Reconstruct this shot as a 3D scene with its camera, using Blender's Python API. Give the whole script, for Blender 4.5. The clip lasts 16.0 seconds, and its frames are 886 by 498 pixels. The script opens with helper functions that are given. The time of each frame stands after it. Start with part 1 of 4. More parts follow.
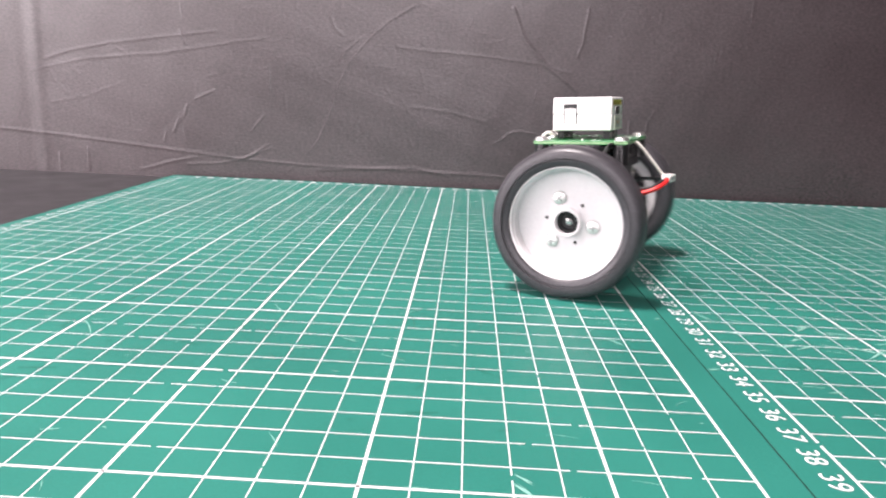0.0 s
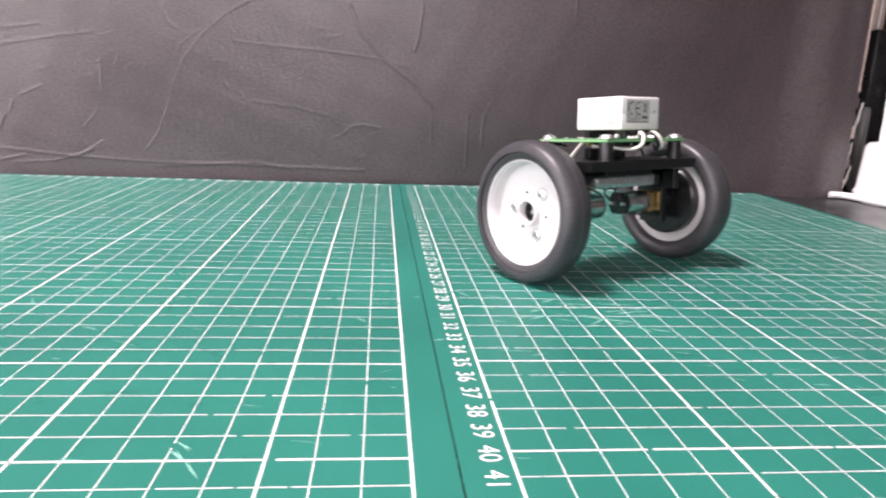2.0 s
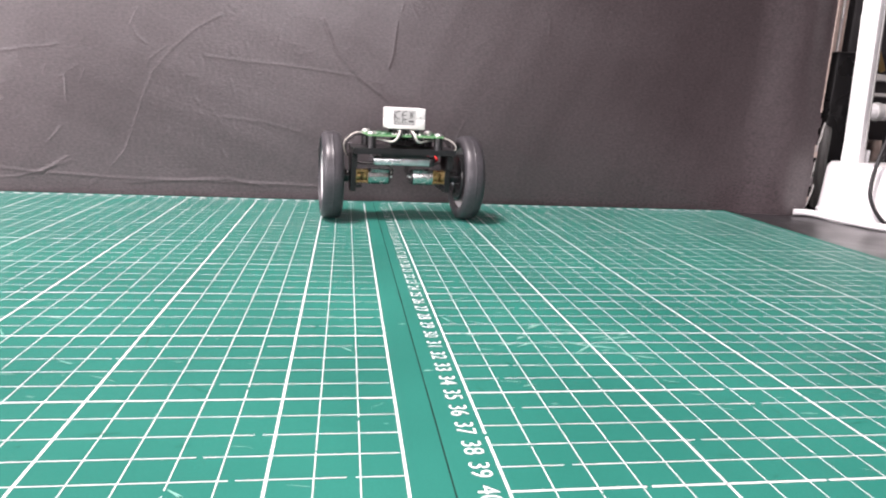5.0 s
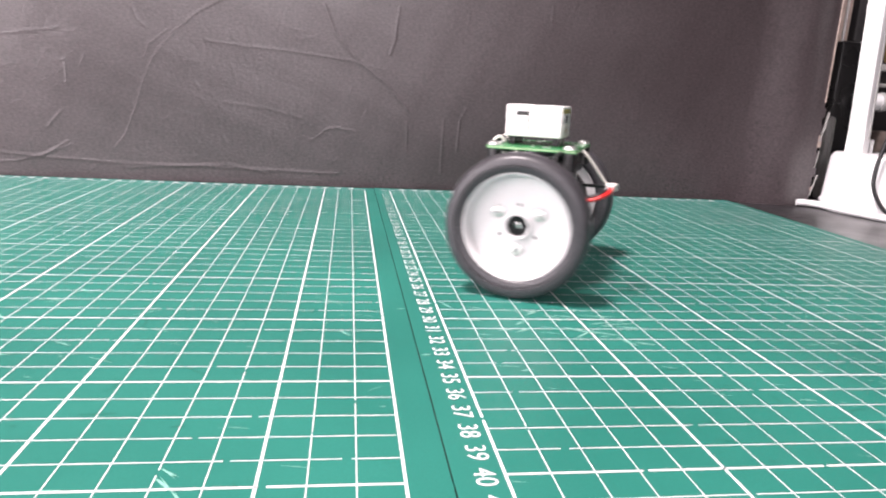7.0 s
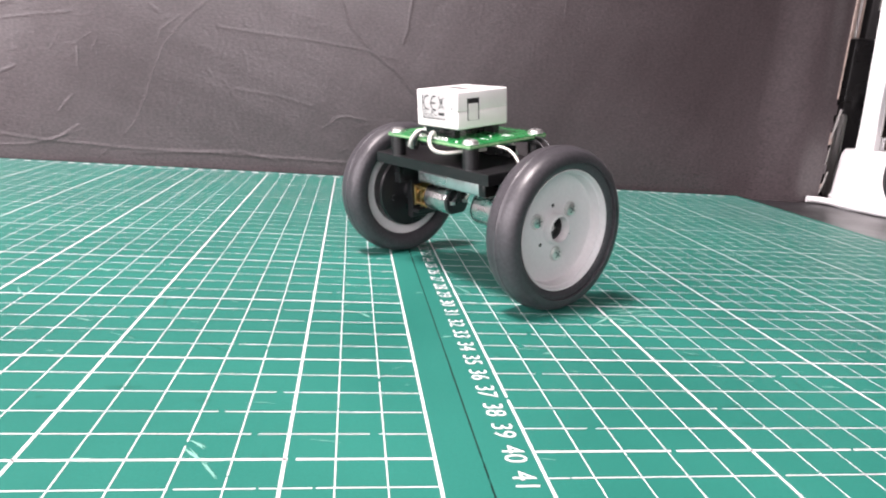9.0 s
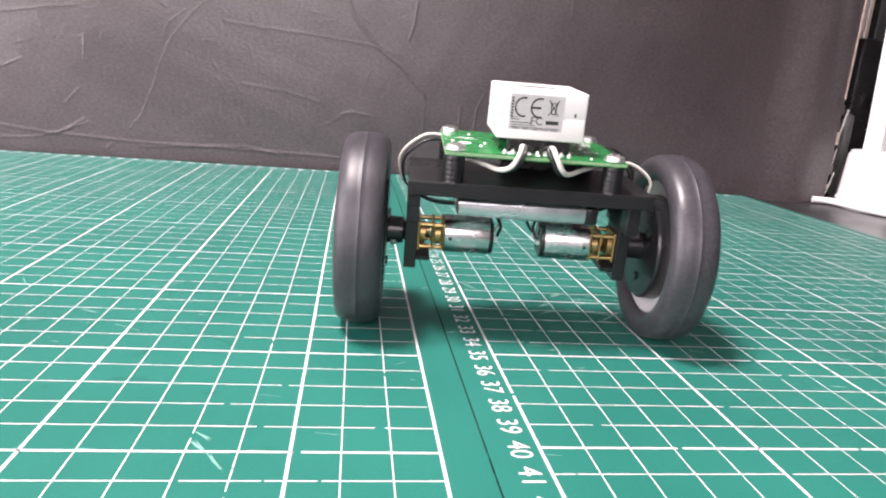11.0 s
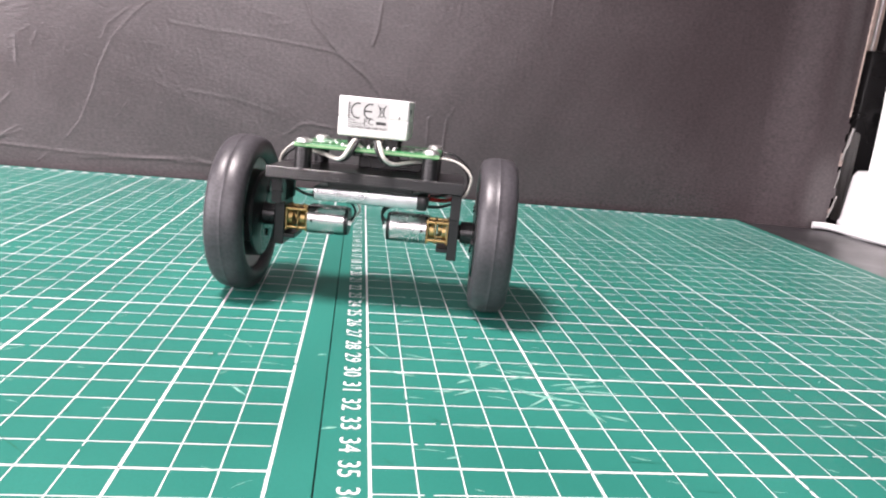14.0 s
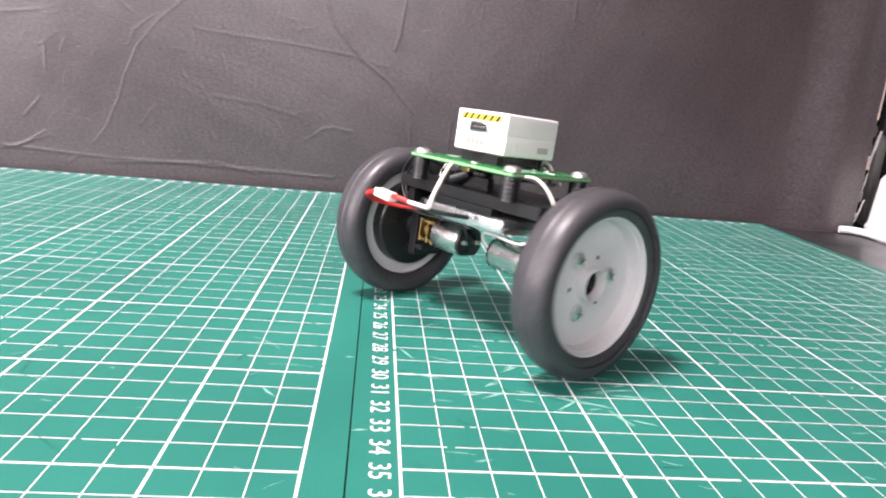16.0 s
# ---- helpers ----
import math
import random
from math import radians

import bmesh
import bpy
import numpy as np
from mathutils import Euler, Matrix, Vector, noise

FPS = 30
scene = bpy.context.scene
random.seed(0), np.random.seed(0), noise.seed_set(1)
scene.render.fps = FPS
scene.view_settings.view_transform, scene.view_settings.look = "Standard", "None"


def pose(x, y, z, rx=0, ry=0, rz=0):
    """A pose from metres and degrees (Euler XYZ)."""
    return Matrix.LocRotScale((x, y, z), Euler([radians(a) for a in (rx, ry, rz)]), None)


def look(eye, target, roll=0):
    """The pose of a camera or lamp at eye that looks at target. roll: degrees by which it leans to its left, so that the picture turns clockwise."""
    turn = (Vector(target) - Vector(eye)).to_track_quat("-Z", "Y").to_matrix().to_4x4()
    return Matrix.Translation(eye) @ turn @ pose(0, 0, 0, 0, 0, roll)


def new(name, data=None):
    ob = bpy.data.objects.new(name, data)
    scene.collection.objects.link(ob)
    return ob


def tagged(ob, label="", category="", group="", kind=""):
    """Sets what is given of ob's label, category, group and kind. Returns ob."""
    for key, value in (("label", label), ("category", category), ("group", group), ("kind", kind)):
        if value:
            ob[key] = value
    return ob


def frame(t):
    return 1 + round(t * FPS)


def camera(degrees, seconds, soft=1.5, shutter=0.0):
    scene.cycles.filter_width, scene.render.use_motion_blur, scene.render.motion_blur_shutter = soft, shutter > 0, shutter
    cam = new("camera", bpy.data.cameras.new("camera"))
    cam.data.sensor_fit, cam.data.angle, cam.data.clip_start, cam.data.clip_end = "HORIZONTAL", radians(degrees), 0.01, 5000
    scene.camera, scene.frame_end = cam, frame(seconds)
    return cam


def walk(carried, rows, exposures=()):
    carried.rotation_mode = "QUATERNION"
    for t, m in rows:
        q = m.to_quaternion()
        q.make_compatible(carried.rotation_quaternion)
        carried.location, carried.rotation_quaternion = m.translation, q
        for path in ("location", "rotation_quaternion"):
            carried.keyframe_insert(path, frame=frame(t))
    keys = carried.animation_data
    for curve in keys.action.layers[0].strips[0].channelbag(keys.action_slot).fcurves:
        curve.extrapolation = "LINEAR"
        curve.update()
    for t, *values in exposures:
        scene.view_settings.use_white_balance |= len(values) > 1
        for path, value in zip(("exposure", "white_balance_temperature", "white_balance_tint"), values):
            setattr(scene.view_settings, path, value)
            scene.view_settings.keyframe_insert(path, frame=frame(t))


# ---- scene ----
cam = camera(65.8, 16.0, soft=2.1, shutter=0.25)
PATH = [
    (0, (-0.08417, -0.51941, 0.07546), (-0.10718, 0.45369, -0.15378), 2.48),
    (0.5, (-0.08371, -0.51973, 0.07444), (-0.09661, 0.45411, -0.15242), 2.56),
    (1, (-0.08268, -0.51952, 0.07355), (-0.08834, 0.45422, -0.15403), 2.55),
    (1.5, (-0.07980, -0.51895, 0.07551), (-0.07897, 0.45468, -0.15262), 2.63),
    (2, (-0.02957, -0.53176, 0.07590), (0.06908, 0.43654, -0.15357), 2.31),
    (2.5, (-0.02454, -0.53453, 0.07971), (0.13106, 0.42851, -0.14015), 2.28),
    (3, (-0.03148, -0.52987, 0.08119), (0.12108, 0.43499, -0.13274), 2.27),
    (3.5, (-0.03436, -0.53051, 0.08005), (0.11072, 0.43643, -0.12962), 2.57),
    (4, (-0.03559, -0.52973, 0.08021), (0.11495, 0.43644, -0.12918), 2.72),
    (4.5, (-0.03668, -0.52785, 0.08090), (0.11325, 0.43826, -0.12922), 2.76),
    (7, (-0.03541, -0.52694, 0.07886), (0.11087, 0.43579, -0.14861), 3.25),
    (7.5, (-0.03645, -0.52642, 0.07784), (0.11258, 0.43605, -0.14895), 3.36),
    (8, (-0.03689, -0.52669, 0.07650), (0.11294, 0.43564, -0.15036), 3.60),
    (8.5, (-0.03913, -0.52642, 0.07548), (0.11216, 0.43529, -0.15304), 3.79),
    (8.7, (-0.04114, -0.52665, 0.07454), (0.10704, 0.43500, -0.15625), 3.93),
    (11, (-0.04237, -0.52606, 0.07318), (0.09828, 0.43535, -0.16331), 4.65),
    (11.5, (-0.04144, -0.52771, 0.07175), (0.10055, 0.43358, -0.16438), 4.80),
    (12, (-0.04035, -0.52728, 0.07318), (0.10521, 0.43348, -0.16603), 4.86),
    (12.5, (-0.03944, -0.52649, 0.07456), (0.10883, 0.43348, -0.16307), 4.51),
    (13, (-0.03965, -0.52572, 0.07422), (0.11197, 0.43445, -0.16050), 4.66),
    (13.5, (-0.02560, -0.50602, 0.08326), (0.11958, 0.45443, -0.15436), 5.68),
    (14, (-0.00680, -0.48311, 0.08236), (0.12454, 0.47970, -0.15376), 5.56),
    (14.5, (-0.00952, -0.48294, 0.08160), (0.10838, 0.48185, -0.15349), 5.58),
    (15, (-0.00926, -0.48260, 0.08156), (0.10266, 0.48322, -0.15224), 5.29),
    (15.5, (-0.00973, -0.48255, 0.08167), (0.09830, 0.48376, -0.15195), 5.35),
    (16, (-0.00969, -0.48292, 0.08167), (0.09598, 0.48395, -0.15068), 5.31),
]
walk(cam, [(t, look(eye, target, roll)) for t, eye, target, roll in PATH], exposures=[(0.0, -0.10), (0.5, -0.14), (1.5, -0.08), (2.0, -0.13), (4.5, -0.04), (7.0, -0.02), (11.0, 0.0), (12.0, -0.04), (13.5, 0.02), (15.0, 0.11), (16.0, 0.13)])

# ---- world and light ----
world = bpy.data.worlds.new("world")
scene.world = world
world.use_nodes = True
sky = world.node_tree.nodes.new("ShaderNodeTexSky")
sky.sky_type, sky.sun_disc = "NISHITA", False
sky.sun_elevation, sky.sun_rotation = radians(40), radians(-70)
world.node_tree.links.new(sky.outputs[0], world.node_tree.nodes["Background"].inputs[0])
world.node_tree.nodes["Background"].inputs[1].default_value = 0.1


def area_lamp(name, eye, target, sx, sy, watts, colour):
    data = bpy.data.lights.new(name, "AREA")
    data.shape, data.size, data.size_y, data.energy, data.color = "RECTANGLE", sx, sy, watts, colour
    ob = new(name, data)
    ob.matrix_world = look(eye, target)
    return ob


WINDOW_WATTS, OVERHEAD_WATTS, REAR_FILL_WATTS = 27.5, 40.0, 10.8
area_lamp("window_light", (-1.14, -0.88, 0.47), (0.0, -0.55, 0.20), 1.32, 0.86, WINDOW_WATTS, (1.0, 0.868, 0.908))
# unseen overhead lamp, added without a fixture; soft shadows under the robot suggest it
area_lamp("overhead_light", (-0.44, -0.44, 1.18), (-0.34, -0.48, 0.0), 0.30, 0.25, OVERHEAD_WATTS, (1.0, 0.875, 0.888))
# unseen fill lamp added behind the camera to put sheen on the board
area_lamp("rear_fill_light", (-0.20, -1.69, 0.55), (-0.08, -0.30, 0.10), 0.8, 0.6, REAR_FILL_WATTS, (1.0, 0.868, 0.908))

# ---- materials ----


def material(name, colour, rough=0.5, metal=0.0, vary=0.12, grain=400.0, bump=0.0, bump_scale=900.0, spec=0.5, coat=0.0, blotch=30.0, blotch_amount=0.1, stretch=(1.0, 1.0, 1.0)):
    """A surface with colour and roughness varied at two scales and a fine relief."""
    m = bpy.data.materials.new(name)
    m.use_nodes = True
    nt = m.node_tree
    b = nt.nodes["Principled BSDF"]
    b.inputs["Roughness"].default_value, b.inputs["Metallic"].default_value = rough, metal
    b.inputs["Specular IOR Level"].default_value, b.inputs["Coat Weight"].default_value = spec, coat
    tc = nt.nodes.new("ShaderNodeTexCoord")
    fine, wide = nt.nodes.new("ShaderNodeTexNoise"), nt.nodes.new("ShaderNodeTexNoise")
    fine.inputs["Scale"].default_value, wide.inputs["Scale"].default_value = grain, blotch
    fine.inputs["Detail"].default_value, wide.inputs["Detail"].default_value = 4, 3
    drawn = nt.nodes.new("ShaderNodeMapping")
    drawn.inputs["Scale"].default_value = stretch
    nt.links.new(tc.outputs["Object"], drawn.inputs["Vector"])
    for n in (fine, wide):
        nt.links.new(drawn.outputs["Vector"], n.inputs["Vector"])
    last = None
    for n, amount in ((fine, vary), (wide, blotch_amount)):
        mix = nt.nodes.new("ShaderNodeMix")
        mix.data_type, mix.blend_type = "RGBA", "MULTIPLY"
        ramp = nt.nodes.new("ShaderNodeMapRange")
        ramp.inputs["From Min"].default_value, ramp.inputs["From Max"].default_value = 0.3, 0.7
        ramp.inputs["To Min"].default_value, ramp.inputs["To Max"].default_value = 1 - amount, 1 + amount
        nt.links.new(n.outputs["Fac"], ramp.inputs["Value"])
        mix.inputs[0].default_value = 1.0
        if last is None:
            mix.inputs[6].default_value = (*colour, 1)
        else:
            nt.links.new(last, mix.inputs[6])
        nt.links.new(ramp.outputs[0], mix.inputs[7])
        last = mix.outputs[2]
    nt.links.new(last, b.inputs["Base Color"])
    rr = nt.nodes.new("ShaderNodeMapRange")
    rr.inputs["From Min"].default_value, rr.inputs["From Max"].default_value = 0.3, 0.7
    rr.inputs["To Min"].default_value, rr.inputs["To Max"].default_value = max(rough - 0.08, 0.02), min(rough + 0.08, 1)
    nt.links.new(wide.outputs["Fac"], rr.inputs["Value"])
    nt.links.new(rr.outputs[0], b.inputs["Roughness"])
    if bump:
        n = nt.nodes.new("ShaderNodeTexNoise")
        n.inputs["Scale"].default_value, n.inputs["Detail"].default_value = bump_scale, 5
        nt.links.new(drawn.outputs["Vector"], n.inputs["Vector"])
        bm = nt.nodes.new("ShaderNodeBump")
        bm.inputs["Strength"].default_value, bm.inputs["Distance"].default_value = 1.0, bump
        nt.links.new(n.outputs["Fac"], bm.inputs["Height"])
        nt.links.new(bm.outputs[0], b.inputs["Normal"])
    return m


MAT_GREEN = material("mat_green", (0.018, 0.150, 0.116), 0.50, grain=1500, vary=0.06, bump=0.00004, bump_scale=2500, blotch=14, blotch_amount=0.10, spec=0.27)
INK = material("white_ink", (0.66, 0.67, 0.67), 0.55, grain=900, vary=0.12, blotch=120, blotch_amount=0.12)
SCRATCH = material("scratch_green", (0.19, 0.41, 0.34), 0.6, grain=900)
SCUFF = material("scuff_green", (0.006, 0.10, 0.065), 0.5, grain=900)
SEAM = material("seam_dark", (0.008, 0.040, 0.030), 0.8)
BOARD = material("black_board", (0.039, 0.0285, 0.0312), 0.38, grain=700, vary=0.5, bump=0.00017, bump_scale=720, blotch=9, blotch_amount=0.12, spec=0.95, stretch=(0.6, 1.0, 1.0))
DESK = material("black_desk", (0.022, 0.021, 0.023), 0.38, grain=500, vary=0.2, bump=0.00005, bump_scale=700, blotch=20)
RUBBER = material("rubber", (0.045, 0.043, 0.048), 0.41, grain=900, vary=0.25, bump=0.00003, bump_scale=1600, blotch=60, blotch_amount=0.07, spec=0.5)
RIM_WHITE = material("rim_white", (0.62, 0.605, 0.61), 0.42, grain=900, vary=0.03, blotch=80, blotch_amount=0.03)
BLACK_PRINT = material("printed_black", (0.009, 0.009, 0.010), 0.33, grain=1200, vary=0.25, bump=0.00005, bump_scale=1500)
BLACK_PLASTIC = material("black_plastic", (0.012, 0.012, 0.013), 0.27, grain=900)
CASE_WHITE = material("case_white", (0.80, 0.79, 0.77), 0.40, grain=1500, vary=0.02, blotch=60, blotch_amount=0.02)
PCB_GREEN = material("board_green", (0.012, 0.19, 0.045), 0.28, grain=900, vary=0.15, blotch=220, blotch_amount=0.12, coat=0.3)
PCB_EDGE = material("board_edge", (0.25, 0.42, 0.22), 0.6, grain=900)
STEEL = material("steel", (0.62, 0.62, 0.61), 0.24, metal=1.0, grain=700, vary=0.06, blotch=150, blotch_amount=0.06)
SCREW = material("screw_steel", (0.82, 0.82, 0.80), 0.42, metal=1.0, grain=900)
BRASS = material("brass", (0.42, 0.30, 0.13), 0.40, metal=1.0, grain=900, vary=0.1)
FOIL = material("battery_foil", (0.66, 0.67, 0.68), 0.27, metal=0.9, grain=300, vary=0.1, bump=0.0002, bump_scale=220)
RED_WIRE = material("red_wire", (0.62, 0.02, 0.02), 0.35)
BLACK_WIRE = material("black_wire", (0.014, 0.014, 0.015), 0.4)
WHITE_WIRE = material("white_wire", (0.70, 0.68, 0.62), 0.4)
CONNECTOR = material("connector_white", (0.75, 0.73, 0.70), 0.4)
# grey of small trim parts, and of the shade painted round wheel screws
GREY_TRIM_AND_SHADE = material("grey_trim_and_shade", (0.42, 0.42, 0.41), 0.35, grain=900, vary=0.05)
RECESS_SHADE = material("recess_shade_steel", (0.30, 0.30, 0.30), 0.5, metal=1.0)
PAPER = material("torn_paper", (0.26, 0.25, 0.24), 0.8, grain=500, vary=0.2)
LABEL_SILVER = material("label_foil", (0.52, 0.52, 0.51), 0.38, grain=900, vary=0.05)
# dark ink, also used where the shade in holes and slots is painted
PRINT_AND_SHADE = material("print_and_shade", (0.02, 0.02, 0.02), 0.5)
YELLOW = material("label_yellow", (0.75, 0.62, 0.03), 0.45)
LAMP_WHITE = material("lamp_white", (0.80, 0.80, 0.80), 0.35, grain=300, vary=0.02)
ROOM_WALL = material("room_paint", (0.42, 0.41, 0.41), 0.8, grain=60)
ROOM_LOW_BOUNCE = material("room_low_bounce", (0.10, 0.095, 0.095), 0.7, grain=40, vary=0.3)
SHELF_DARK = material("dark_clutter", (0.012, 0.011, 0.012), 0.5, grain=90, vary=0.3)
WOOD = material("raw_edge", (0.30, 0.24, 0.21), 0.7, grain=200, vary=0.2)

# ---- mesh helpers ----


def finish(name, bm, mat, parent=None, smooth=0.0, label="", pose_m=None):
    me = bpy.data.meshes.new(name)
    bm.normal_update()
    bm.to_mesh(me)
    bm.free()
    for m in mat if isinstance(mat, (list, tuple)) else (mat,):
        me.materials.append(m)
    if smooth:
        for p in me.polygons:
            p.use_smooth = True
        me.set_sharp_from_angle(angle=radians(smooth))
    ob = new(name, me)
    ob.parent = parent
    if pose_m is not None:
        ob.matrix_basis = pose_m
    if label:
        tagged(ob, label)
    return ob


def part(name, bm, mat, parent, label="", smooth=35.0, pose_m=None):
    return finish(name, bm, mat, parent, smooth, label, pose_m)


def box(bm, x0, x1, y0, y1, z0, z1, bevel=0.0, segments=2, m=None):
    made = bmesh.ops.create_cube(bm, size=1.0)["verts"]
    t = Matrix.Translation(((x0 + x1) / 2, (y0 + y1) / 2, (z0 + z1) / 2)) @ Matrix.Diagonal((x1 - x0, y1 - y0, z1 - z0, 1))
    bmesh.ops.transform(bm, matrix=t, verts=made)
    if bevel:
        edges = list({e for v in made for e in v.link_edges})
        got = bmesh.ops.bevel(bm, geom=edges, offset=bevel, segments=segments, affect="EDGES", profile=0.5)
        made = list({v for f in got["faces"] for v in f.verts} | {v for v in made if v.is_valid})
    if m is not None:
        bmesh.ops.transform(bm, matrix=m, verts=[v for v in made if v.is_valid])
    return bm


def lathe(bm, profile, steps=64, axis="x", closed=False, m=None):
    """Turn rows of (along, radius) round an axis."""
    rings = []
    for a, r in profile:
        ring = []
        for k in range(steps):
            u = 2 * math.pi * k / steps
            c, s = r * math.cos(u), r * math.sin(u)
            p = {"x": (a, c, s), "y": (s, a, c), "z": (c, s, a)}[axis]
            ring.append(bm.verts.new(m @ Vector(p) if m is not None else p))
        rings.append(ring)
    pairs = list(zip(rings, rings[1:])) + ([(rings[-1], rings[0])] if closed else [])
    for p, q in pairs:
        for k in range(steps):
            j = (k + 1) % steps
            bm.faces.new((p[k], q[k], q[j], p[j]))
    if not closed:
        bm.faces.new(rings[0])
        bm.faces.new(rings[-1][::-1])
    bmesh.ops.recalc_face_normals(bm, faces=bm.faces)
    return bm


def tube(bm, points, r, steps=8, samples=10):
    """A round cord through points, smoothed."""
    pts = [Vector(p) for p in points]
    path = []
    for i in range(len(pts) - 1):
        p0, p1, p2, p3 = pts[max(i - 1, 0)], pts[i], pts[i + 1], pts[min(i + 2, len(pts) - 1)]
        for k in range(samples):
            t = k / samples
            path.append(0.5 * (2 * p1 + (p2 - p0) * t + (2 * p0 - 5 * p1 + 4 * p2 - p3) * t * t + (3 * p1 - p0 - 3 * p2 + p3) * t ** 3))
    path.append(pts[-1])
    rings, side = [], None
    for i, p in enumerate(path):
        d = (path[min(i + 1, len(path) - 1)] - path[max(i - 1, 0)]).normalized()
        if side is None:
            side = d.orthogonal().normalized()
        side = (side - d * side.dot(d)).normalized()
        up = d.cross(side)
        rings.append([bm.verts.new(p + r * (math.cos(2 * math.pi * k / steps) * side + math.sin(2 * math.pi * k / steps) * up)) for k in range(steps)])
    for p, q in zip(rings, rings[1:]):
        for k in range(steps):
            bm.faces.new((p[k], p[(k + 1) % steps], q[(k + 1) % steps], q[k]))
    bm.faces.new(rings[0][::-1])
    bm.faces.new(rings[-1])
    return bm


def empty(name):
    ob = new(name)
    ob.empty_display_size = 0.01
    return ob


# ---- the setting ----


def slab(name, x0, x1, y0, y1, z0, z1, mat, bevel=0.0, label="", category=""):
    return tagged(finish(name, box(bmesh.new(), x0, x1, y0, y1, z0, z1, bevel), mat), label, category, kind="structure")


slab("desk_top", -1.0, 0.85, -0.80, 0.25, -0.033, -0.003, DESK, 0.003, "matt black desk top under the cutting mats", "desk")
slab("floor", -1.25, 1.6, -1.8, 1.5, -0.80, -0.75, ROOM_WALL, label="plain light room floor", category="floor")
slab("ceiling", -1.25, 1.6, -1.8, 1.5, 1.6, 1.65, ROOM_WALL, label="plain white room ceiling", category="ceiling")
slab("wall_north", -1.25, 1.6, 1.4, 1.5, -0.75, 1.6, SHELF_DARK, label="dark room wall far behind the desk", category="wall")
# unseen wall; its opening is made up for the rear fill lamp
south = slab("wall_south", -1.25, 1.6, -1.8, -1.7, -0.75, 0.2, ROOM_WALL, label="light room wall with an opening for the rear fill lamp", category="wall")
for x0, x1, z0, z1 in ((-1.25, 1.6, 0.9, 1.6), (-1.25, -0.63, 0.2, 0.9), (0.23, 1.6, 0.2, 0.9)):
    finish("wall_piece", box(bmesh.new(), x0, x1, -1.8, -1.7, z0, z1), ROOM_WALL, south)
# unseen wall, made dark so that less light bounces onto wheels and mats
slab("wall_east", 1.5, 1.6, -1.7, 1.4, -0.75, 1.6, ROOM_LOW_BOUNCE, label="unseen plain room wall, darkened to cut bounce light", category="wall")
# the window wall, in four pieces round its opening
west = finish("wall_west", box(bmesh.new(), -1.25, -1.15, -1.7, 1.4, -0.75, 0.02), ROOM_WALL)
tagged(west, "light room wall with a wide window opening", "wall", kind="structure")
for y0, y1, z0, z1 in ((-1.7, 1.4, 0.92, 1.6), (-1.7, -1.55, 0.02, 0.92), (-0.20, 1.4, 0.02, 0.92)):
    finish("wall_piece", box(bmesh.new(), -1.25, -1.15, y0, y1, z0, z1), ROOM_WALL, west)

# ---- cutting mats ----
LINE, CROSS, HEAVY, LIFT = 0.00029, 0.00036, 0.00073, 0.00006
COLS, ROWS_N = 28, 43


def flat(bm, x0, x1, y0, y1, z=0.0):
    bm.faces.new([bm.verts.new(p) for p in ((x0, y0, z), (x1, y0, z), (x1, y1, z), (x0, y1, z))])


def strips(bm, along, at, start, end, width, rng, wear):
    """One printed line, broken here and there where blades have cut the ink away."""
    cuts, s = [], start
    while True:
        s += rng.expovariate(wear)
        if s > end:
            break
        cuts.append((s, s + rng.uniform(0.0004, 0.0022)))
    a = start
    for c, d in cuts + [(end, end)]:
        if c > a:
            w = width / 2
            flat(bm, *((at - w, at + w, a, c) if along == "y" else (a, c, at - w, at + w)), LIFT)
        a = max(a, d)


def digits(text, size, mat, parent, name, m):
    """Built-in lettering as a flat mesh."""
    curve = bpy.data.curves.new(name, "FONT")
    curve.body, curve.size, curve.align_x, curve.align_y = text, size, "CENTER", "CENTER"
    curve.resolution_u, curve.offset = 3, 0.0
    holder = bpy.data.objects.new(name, curve)
    me = bpy.data.meshes.new_from_object(holder)
    bpy.data.objects.remove(holder)
    me.materials.clear()
    me.materials.append(mat)
    ob = new(name, me)
    ob.parent = parent
    ob.matrix_basis = m
    return ob


